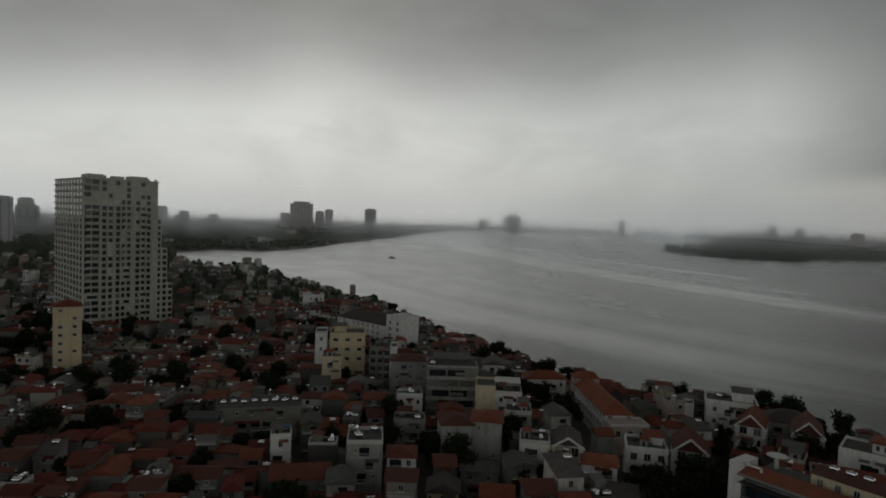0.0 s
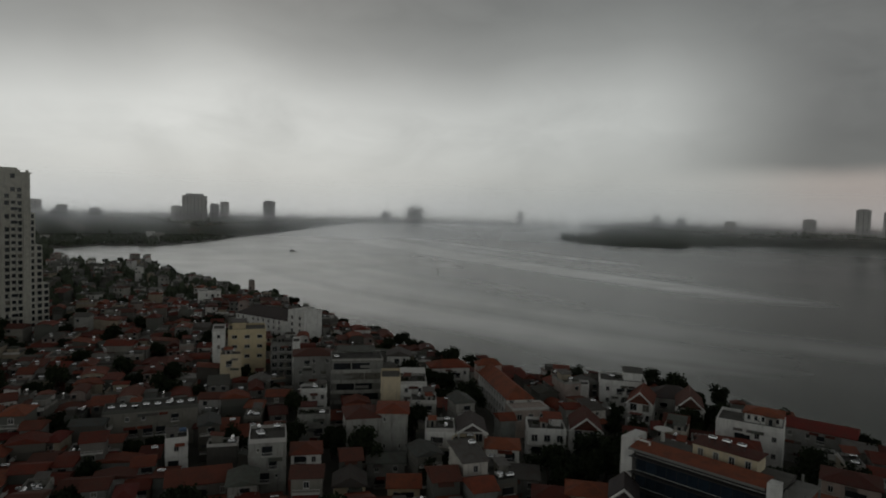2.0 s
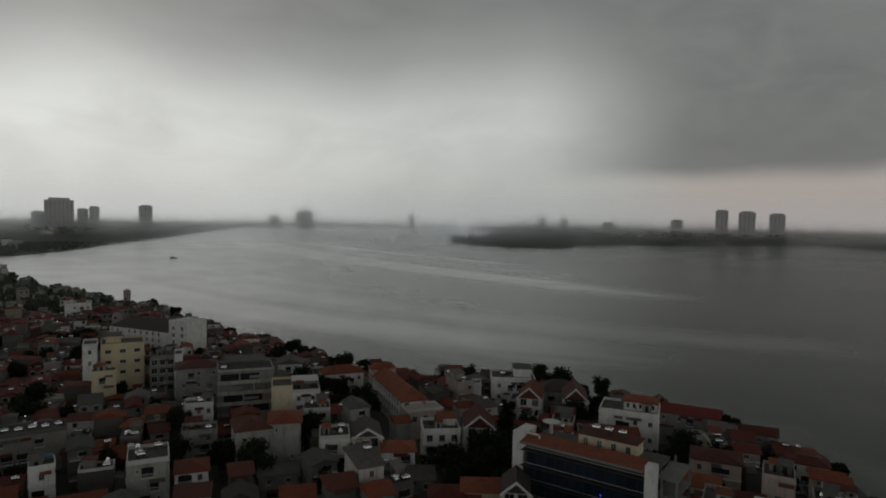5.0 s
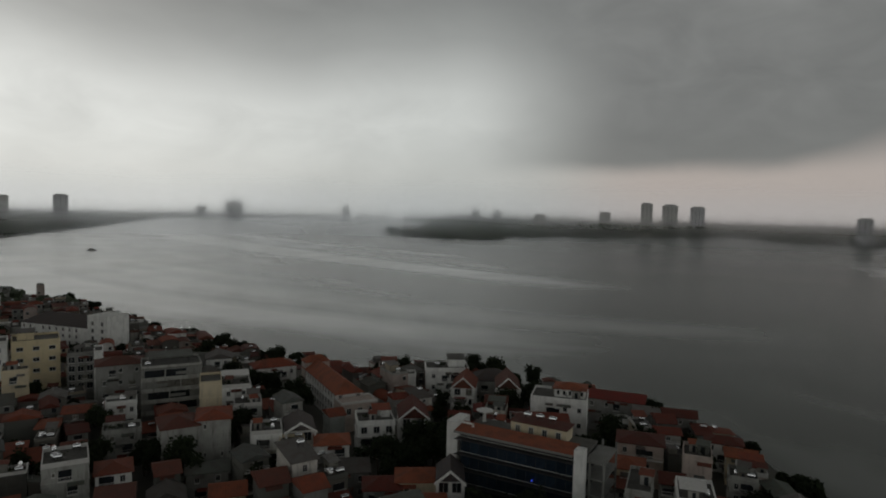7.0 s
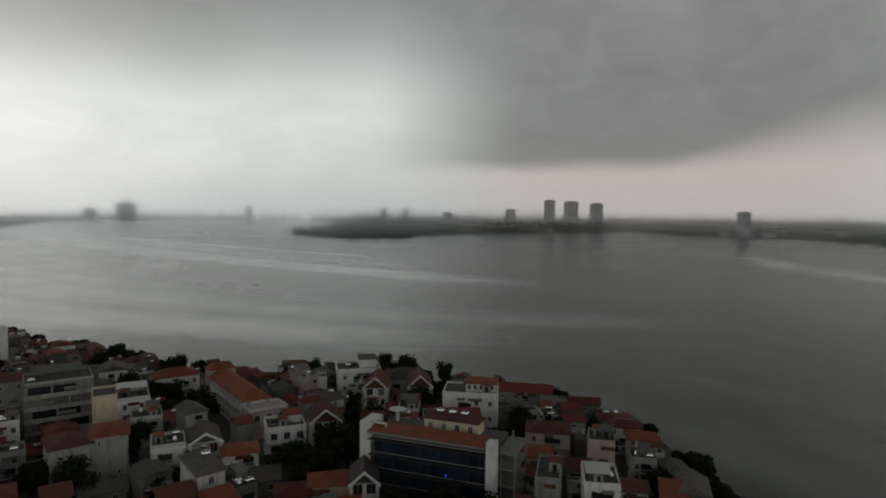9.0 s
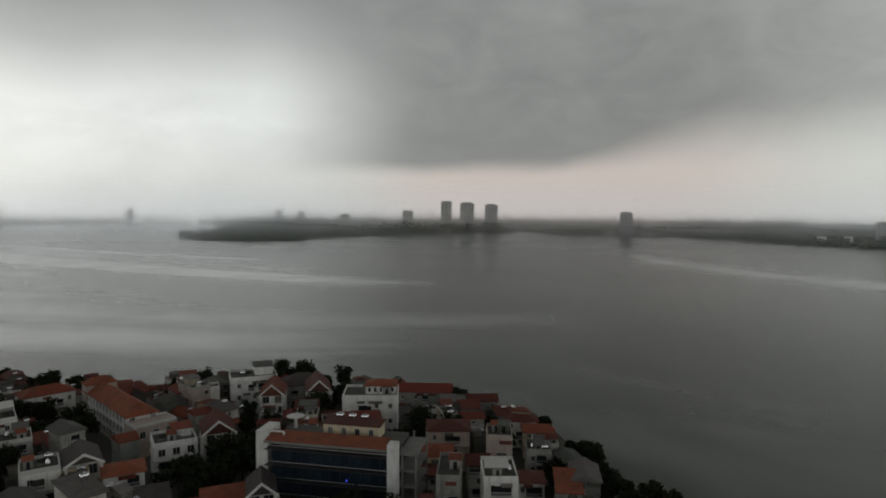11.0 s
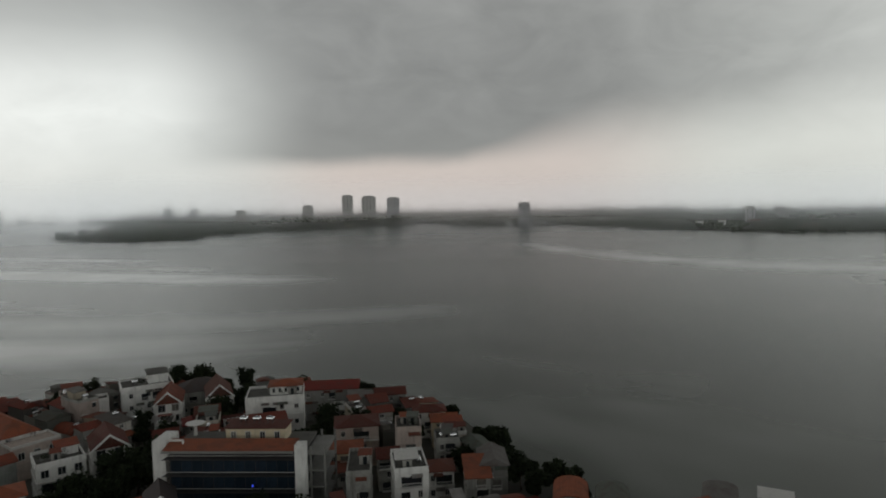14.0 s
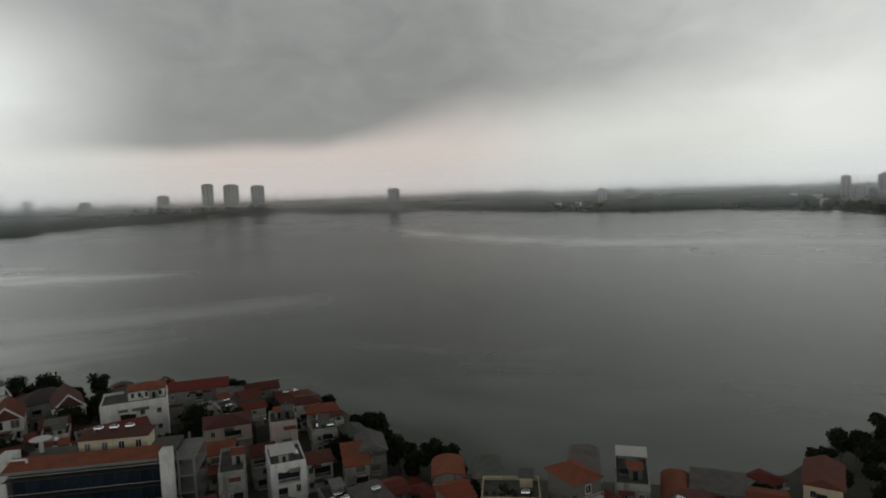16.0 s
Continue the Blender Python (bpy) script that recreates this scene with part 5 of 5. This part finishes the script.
def crowd_house(x, y, turn, rng, low, tints=(1, 1, 1, 2), faces=(0,)):
    """One of the many houses too far off to tell apart."""
    g = CROWD
    n = len(g.v)
    w, d, floors = rng.uniform(4.0, 7.5), rng.uniform(6.5, 10.0), rng.choice((2, 3, 3, 4))
    h = floors * rng.uniform(2.7, 3.2) * low
    roof = rng.choice(("flat", "flat", "gable_x", "gable_y", "hip", "shed", "barrel"))
    rise = rng.uniform(0.8, 1.8)
    walls_geo(w, d, h, floors, True, rng.choice(faces), g, roof, rise)
    if roof == "flat":
        g.box(-w / 2 + 0.2, -d / 2 + 0.2, h, w / 2 - 0.2, d / 2 - 0.2, h + 0.08, 3)
        for q in ((-w / 2, -d / 2, w / 2, -d / 2 + 0.18), (-w / 2, d / 2 - 0.18, w / 2, d / 2), (-w / 2, -d / 2 + 0.18, -w / 2 + 0.18, d / 2 - 0.18), (w / 2 - 0.18, -d / 2 + 0.18, w / 2, d / 2 - 0.18)):
            g.box(q[0], q[1], h, q[2], q[3], h + 0.8, 0)
        hx = rng.uniform(-0.15, 0.15) * w
        if rng.random() < 0.7:
            k = len(g.v)
            roof_geo(rng.choice(("shed", "gable_x", "hip")), w * 0.6, d * 0.45, h + 2.3, 0.6, 0.2, rng.choice((1, 1, 2)), g)
            g.box(-w * 0.28, -d * 0.2, h + 0.08, w * 0.28, d * 0.2, h + 2.25, 0)
            g.v[k:] = [(px, py + d * 0.18, pz) for px, py, pz in g.v[k:]]
        g.tube((hx - 0.8, -d * 0.25, h + 1.3), (hx + 0.8, -d * 0.25, h + 1.3), 0.5, 0.5, 8, 5)
        g.box(hx - 0.6, -d * 0.25 - 0.3, h + 0.08, hx + 0.6, -d * 0.25 + 0.3, h + 0.85, 6)
    else:
        roof_geo(roof, w, d, h, rise, 0.45, rng.choice(tints), g)
        if rng.random() < 0.45:
            g.tube((-0.7, -d * 0.3, h + rise + 0.3), (0.7, -d * 0.3, h + rise + 0.3), 0.45, 0.45, 8, 5)
            g.box(-0.5, -d * 0.3 - 0.3, h + 0.2, 0.5, -d * 0.3 + 0.3, h + rise - 0.1, 6)
    if rng.random() < 0.6:
        k, sw, sd, sh = len(g.v), rng.uniform(1.6, 2.8), rng.uniform(1.4, 2.4), h * rng.uniform(0.4, 0.8)
        g.box(-sw, -sd, 0, sw, sd, sh, 0)
        g.solid([(-sw - 0.3, -sd - 0.4, sh + 0.1), (sw + 0.3, -sd - 0.4, sh + 0.1), (sw + 0.3, sd + 0.1, sh + 0.7), (-sw - 0.3, sd + 0.1, sh + 0.7)], 0.1, rng.choice((1, 2)))
        g.v[k:] = [(px + w * 0.12, py - d / 2 - sd - 0.1, pz) for px, py, pz in g.v[k:]]
    for k in range(floors):
        for u in (-0.25, 0.25):
            if rng.random() < 0.6:
                z = (k + 0.3) * h / floors
                g.box(u * w - 0.55, -d / 2 - 0.05, z, u * w + 0.55, -d / 2 + 0.02, z + 1.3, 4)
                g.box(u * w - 0.75, -d / 2 - 0.4, z + 1.36, u * w + 0.75, -d / 2 + 0.02, z + 1.46, 6)
    ca, sa = math.cos(radians(turn)), math.sin(radians(turn))
    g.v[n:] = [(x + px * ca - py * sa, y + px * sa + py * ca, pz) for px, py, pz in g.v[n:]]


used = set()
built = 0
for far, x, y, ang in PLOTS:
    az = math.degrees(math.atan2(x, y))
    if az > 95 or (az > 91 and town.random() < 0.5) or town.random() < (0.20 if far < 260 else 0.18):
        GROVE.append((x, y))
        continue
    rim = not all(inside(x + a, y + b, TOWN) for a, b in ((22, 0), (0, 22), (15, 15)))
    turn = ang + town.uniform(-7, 7) + town.choice((0, 0, 0, 90, 180))
    low = town.uniform(0.62, 1.0) * (0.72 if rim else 1.0) * (1.2 if town.random() < 0.1 and not rim else 1.0)
    if az < 8 and far < 330:
        low *= 0.86
    if built >= 240:
        crowd_house(x, y, turn, town, low)
        continue
    built += 1
    i = town.randrange(len(CHOICES))
    # to the left mostly the dim paints, to darken that side of the view
    if az < 10 and i % 2 == 0 and town.random() < 0.75:
        i = (i + 1) % len(CHOICES)
    if az < 4 and town.random() < 0.6:
        i = town.choice(RED_ONES)
    m = pose(x, y, 0, 0, 0, turn)
    if i not in used:
        used.add(i)
        c = CHOICES[i]
        c.matrix_basis = m
    else:
        c = copy_thing(CHOICES[i], m)
    c.scale = (town.uniform(0.92, 1.12), town.uniform(0.92, 1.08), low)
for i, proto in enumerate(CHOICES):
    if i not in used:
        for o in (*proto.children_recursive, proto):
            bpy.data.objects.remove(o)

# ---------------------------------------------------------------- trees


def tree(rng, high, spread):
    ob = thing("tree", 0, 0, 0, 0, "dark leafy broad-crowned tree between the houses", "tree", "town trees")
    t = Geo()
    p, r = Vector((0, 0, -0.3)), 0.28
    for k in range(4):
        q = p + Vector((rng.uniform(-0.3, 0.3), rng.uniform(-0.3, 0.3), high * 0.13))
        t.tube(p, q, r, r * 0.82, 8)
        p, r = q, r * 0.82
    clumps = []
    for k in range(9):
        a, f = rng.uniform(0, 6.28), rng.uniform(0.35, 1.0)
        tip = p + Vector((math.cos(a) * spread * 0.62 * f, math.sin(a) * spread * 0.62 * f, high * rng.uniform(0.02, 0.42)))
        mid = p.lerp(tip, 0.5) + Vector((0, 0, 0.3))
        t.tube(p, mid, r * 0.7, r * 0.45, 6), t.tube(mid, tip, r * 0.45, r * 0.12, 6)
        clumps.append((tip, spread * rng.uniform(0.3, 0.48)))
    part("trunk", t, BARK, ob)
    g = Geo()
    for c, s in clumps:
        for k in range(170):
            d = Vector((rng.gauss(0, 1), rng.gauss(0, 1), rng.gauss(0, 0.75)))
            o = c + d.normalized() * s * rng.uniform(0.3, 1.05)
            n = Vector((rng.gauss(0, 1), rng.gauss(0, 1), rng.gauss(0.6, 1))).normalized()
            a = n.orthogonal().normalized() * rng.uniform(0.28, 0.55)
            b = n.cross(a).normalized() * rng.uniform(0.2, 0.4)
            g.face([o - a, o - b * 0.8, o + a, o + b])
    part("crown", g, LEAF, ob)
    return ob


TREES = [tree(town, h, s) for h, s in ((7.5, 3.6), (9, 4.4), (7, 4.0), (10, 5.0), (5.5, 3.0))]
SPOTS = [(124, 161, 3), (138, 143, 1), (146, 152, 0), (150, 118, 0), (44, 251, 3), (41, 258, 1), (36, 270, 0),
         (31, 281, 1), (43, 199, 1), (66, 231, 0), (78, 226, 2), (88, 226, 1), (110, 214, 1), (117, 205, 3), (119, 192, 1),
         (120, 178, 0), (62, 148, 3), (68, 146, 1), (73, 150, 0), (50, 143, 3), (84, 166, 1), (88, 158, 0), (100, 166, 3), (94, 134, 3), (98, 130, 1), (92, 126, 0),
         (101, 124, 2), (21, 145, 1), (24, 150, 0), (162, -14, 2), (168, -17, 4), (156, -12, 4), (175, -22, 2), (182, -27, 0),
         (190, -33, 0), (150, -15, 4), (165, -24, 2), (120, 70, 4), (-70, 330, 3), (-75, 338, 1), (-60, 318, 0), (-50, 308, 1), (-66, 345, 3)]
SPOTS += [(-235 + 13 * i + town.uniform(-5, 5), 262 + 26 * (i % 4) + town.uniform(-8, 8), (3, 1, 0)[i % 3]) for i in range(9)]
SPOTS += [(x, y, town.randrange(5)) for x, y in GROVE]
for (x0, y0), (x1, y1) in zip(TOWN[26:], TOWN[27:]):
    n = int(math.hypot(x1 - x0, y1 - y0) / 9)
    for i in range(n):
        if town.random() < 0.55:
            f = (i + town.random()) / n
            SPOTS.append((x0 + (x1 - x0) * f - 2.5, y0 + (y1 - y0) * f - 4.5, town.choice((0, 2, 4, 4))))
for gx, gy in GROVES:
    for i in range(2 if gx > -150 else 5):
        s = 1.6 if gx > -150 else 6.0
        SPOTS.append((gx + town.uniform(-s, s), gy + town.uniform(-s, s), town.choice((0, 1, 3, 1) if gx < 120 or gy > 100 else (2, 4, 4))))
SPOTS += [(127, 164, 1), (144, 149, 1), (129, 167, 1)]
SPOTS.sort(key=lambda q: math.hypot(q[0], q[1]))
first = set()
FAR_V = []
for count, (x, y, i) in enumerate(SPOTS):
    corner = math.degrees(math.atan2(x, y)) > 90
    if corner:
        i = (0, 2, 4)[count % 3]
    m = pose(x, y, 0, 0, 0, town.uniform(0, 360))
    q = town.uniform(0.85, 1.2) * (0.85 if corner else 1.0)
    size = (q, q, q * town.uniform(0.9, 1.1))
    if i not in first:
        TREES[i].matrix_basis = m
        first.add(i)
    elif count < 300:
        copy_thing(TREES[i], m).scale = size
    else:
        me = next(c for c in TREES[i].children if c.name.startswith("crown")).data
        co = np.empty(len(me.vertices) * 3)
        me.vertices.foreach_get("co", co)
        co = co.reshape(-1, 4, 3)[::2]
        mid = co.mean(axis=1, keepdims=True)
        co = (mid + (co - mid) * 1.35) * np.array(size)
        turn = np.array(m.to_3x3())
        FAR_V.append(co.reshape(-1, 3) @ turn.T + (x, y, 0))
grove = bpy.data.meshes.new("grove")
leaves = np.concatenate(FAR_V)
grove.from_pydata(leaves.tolist(), [], np.arange(len(leaves)).reshape(-1, 4).tolist())
grove.materials.append(LEAF)
tagged(part("grove", grove, None, None), "dark leafy trees crowded between distant houses", "trees", kind="stuff")

# ---------------------------------------------------------------- beyond the near town: roofs and woods to the west and across the water
BALL = bmesh.new()
bmesh.ops.create_icosphere(BALL, subdivisions=2, radius=1.0)
BALL.verts.ensure_lookup_table()
BALL_V = np.array([v.co[:] for v in BALL.verts])
BALL_F = [tuple(v.index for v in f.verts) for f in BALL.faces]
BALL.free()


def woods(name, spots, label):
    """Tree clumps too far off to tell apart, each a lumpy crown of its own."""
    rng = np.random.RandomState(3)
    vs, fs, n = [], [], 0
    for x, y, r, h in spots:
        k = 1 + 0.28 * rng.randn(len(BALL_V), 1).clip(-1.4, 1.6)
        vs.append(BALL_V * k * (r, r, h * 0.62) + (x, y, h * 0.42))
        fs += [tuple(i + n for i in f) for f in BALL_F]
        n += len(BALL_V)
    me = bpy.data.meshes.new(name)
    me.from_pydata(np.concatenate(vs).tolist(), [], fs)
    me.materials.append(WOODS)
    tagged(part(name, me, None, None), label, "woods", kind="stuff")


wood = random.Random(11)
WEST, ACROSS = [], []
az = -41.0
while az < 101:
    rng = 430.0
    while rng < 4850:
        a = radians(az + wood.uniform(-0.3, 0.3))
        q = rng * wood.uniform(0.985, 1.015)
        x, y = q * math.sin(a), q * math.cos(a)
        r = max(3.6, q * 0.0056) * wood.uniform(0.6, 1.25)
        h = wood.uniform(6, 13) + (0 if q < 2600 else (q - 2600) * (0.006 if az < 25 or az > 72 else 0.0125))
        if 37 < az < 61 and 1950 < q < 2640:
            h += 13 if az < 50 else 5
        if inside(x, y, TOWN) and inside(x + r, y, TOWN):
            if q > 900 or wood.random() < 0.68:
                WEST.append((x, y, r, h * (1 if q > 900 else 0.8)))
        elif inside(x, y, EAST) or inside(x, y, NORTH):
            ACROSS.append((x, y, r, h * (1.25 if q < 2600 else 1.0)))
        rng *= 1.045
    az += 0.55
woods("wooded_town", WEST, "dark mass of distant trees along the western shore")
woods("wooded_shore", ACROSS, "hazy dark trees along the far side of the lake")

for i in range(420):
    a, q = radians(wood.uniform(-41, -3)), wood.uniform(415, 900)
    x, y = q * math.sin(a), q * math.cos(a)
    if inside(x, y, TOWN) and inside(x + 8, y, TOWN) and not (-215 < x < -120 and 300 < y < 420):
        crowd_house(x, y, wood.uniform(-20, 30), wood, wood.uniform(0.8, 1.25), (1, 2, 2, 2, 2), (0, 0, 6))


tagged(part("crowded_houses", CROWD, CROWD_MATS, None), "crowded weathered town houses with rusty red and grey roofs", "houses", kind="stuff")


def far_block(az, rng, width, top, depth=0.8, label="hazy distant tower block", cap=True, name="tower_block"):
    a = radians(az)
    ob = thing(name, rng * math.sin(a), rng * math.cos(a), 0, -az, label, "tower block", "distant towers")
    d = width * depth
    n = max(3, int(top / 3.4))
    g = Geo().box(-width / 2, -d / 2, 0, width / 2, d / 2, top)
    for k in range(1, n):
        z = top * k / n
        g.box(-width / 2 - 0.5, -d / 2 - 0.5, z - 0.7, width / 2 + 0.5, d / 2 + 0.5, z + 0.7)
    part("wall", g, FAR_CONCRETE, ob)
    cols = max(2, int(width / 12))
    for i in range(cols):
        part("window_bay", Geo().box(-0.7, -0.15, 4, 0.7, 0.1, top - 4), DARK_GLASS_VOID, ob, at=((i + 0.5) / cols * width - width / 2, -d / 2, 0))
    if cap:
        part("roof_house", Geo().box(-width * 0.36, -d * 0.36, top, width * 0.36, d * 0.36, top + width * 0.09), FAR_CONCRETE, ob)
    return ob


FAR = [(-35.0, 1150, 20, 76), (-33.6, 1500, 40, 64), (-33.7, 2600, 48, 84), (-24.2, 2600, 36, 74), (-23.0, 2300, 20, 46), (-22.5, 2300, 32, 59), (-20.2, 2400, 36, 50),
       (-14.2, 2500, 38, 64), (-12.8, 2700, 92, 108), (-11.2, 2650, 34, 76), (-10.4, 2650, 33, 85), (-6.7, 2600, 46, 92), (3.6, 4300, 70, 60), (6.2, 4400, 115, 92),
       (15.8, 4600, 44, 84), (27.6, 4500, 50, 82), (29.6, 4400, 50, 76),
       (33.4, 2900, 46, 62), (39.1, 2700, 44, 78), (42.6, 2650, 44, 118), (44.5, 2650, 58, 112), (46.7, 2650, 52, 106), (58.6, 2170, 40, 74), (58.7, 2150, 52, 15), (57.2, 2150, 28, 11), (60.4, 2140, 34, 10),
       (77.3, 1900, 24, 52), (79.6, 2300, 40, 44), (95.7, 1750, 20, 64), (96.6, 1700, 34, 42), (98.4, 1700, 40, 66)]
for az, rng, width, top in FAR:
    far_block(az, rng, width, top)
for i in range(205):
    az, rng = wood.uniform(-40, 100), 0
    rng = wood.uniform(1250, 2500) if az < -3 else wood.uniform(1450, 2700)
    x, y = rng * math.sin(radians(az)), rng * math.cos(radians(az))
    if inside(x, y - 15, TOWN) or inside(x, y, EAST):
        house("shore_building", wood.uniform(10, 26), wood.uniform(10, 16), wood.uniform(9, 22), 4, wood.choice((WHITE_PAINT, GREY_PAINT, HOUSE_PAINT, HOUSE_PAINT)),
              wood.choice(("flat", "hip", "gable_x")), wood.choice((RED_TILE, GREY_SHEET)), sides="", label="small pale building on the far shore", category="building",
              group="shore buildings", x=x, y=y, turn=-az + wood.uniform(-30, 30))

# a small boat far out on the water
boat = thing("boat", -83, 1030, WATER_Z, 35, "small dark boat with a low cabin on the lake", "boat")
hull = Geo().prism([(-6, -1.4), (4, -1.6), (7, 0), (4, 1.6), (-6, 1.4)], -0.3, 1.2)
part("hull", hull, DARK_METAL, boat)
part("cabin", Geo().box(-4, -1.1, 1.2, 1.5, 1.1, 3.2), DARK_METAL, boat)

# lamps along the western shore, already lit under the storm
lamp_kit = None
for x, y in ((-253, 1588), (-248, 1638), (-239, 1694), (-233, 1751), (-289, 1333), (-133, 2049), (-450, 1377)):
    if lamp_kit is None:
        lamp_kit = thing("shore_lamp", x, y, 0, 0, "lit white lamp on a slim pole by the water", "street lamp", "shore lamps")
        part("pole", Geo().tube((0, 0, -0.2), (0, 0, 5), 0.18, 0.12, 6), DARK_METAL, lamp_kit)
        part("lamp_head", Geo().tube((0, 0, 5), (0, 0, 6.2), 0.9, 0.5, 8), WHITE_LAMP, lamp_kit)
    else:
        copy_thing(lamp_kit, pose(x, y, 0))
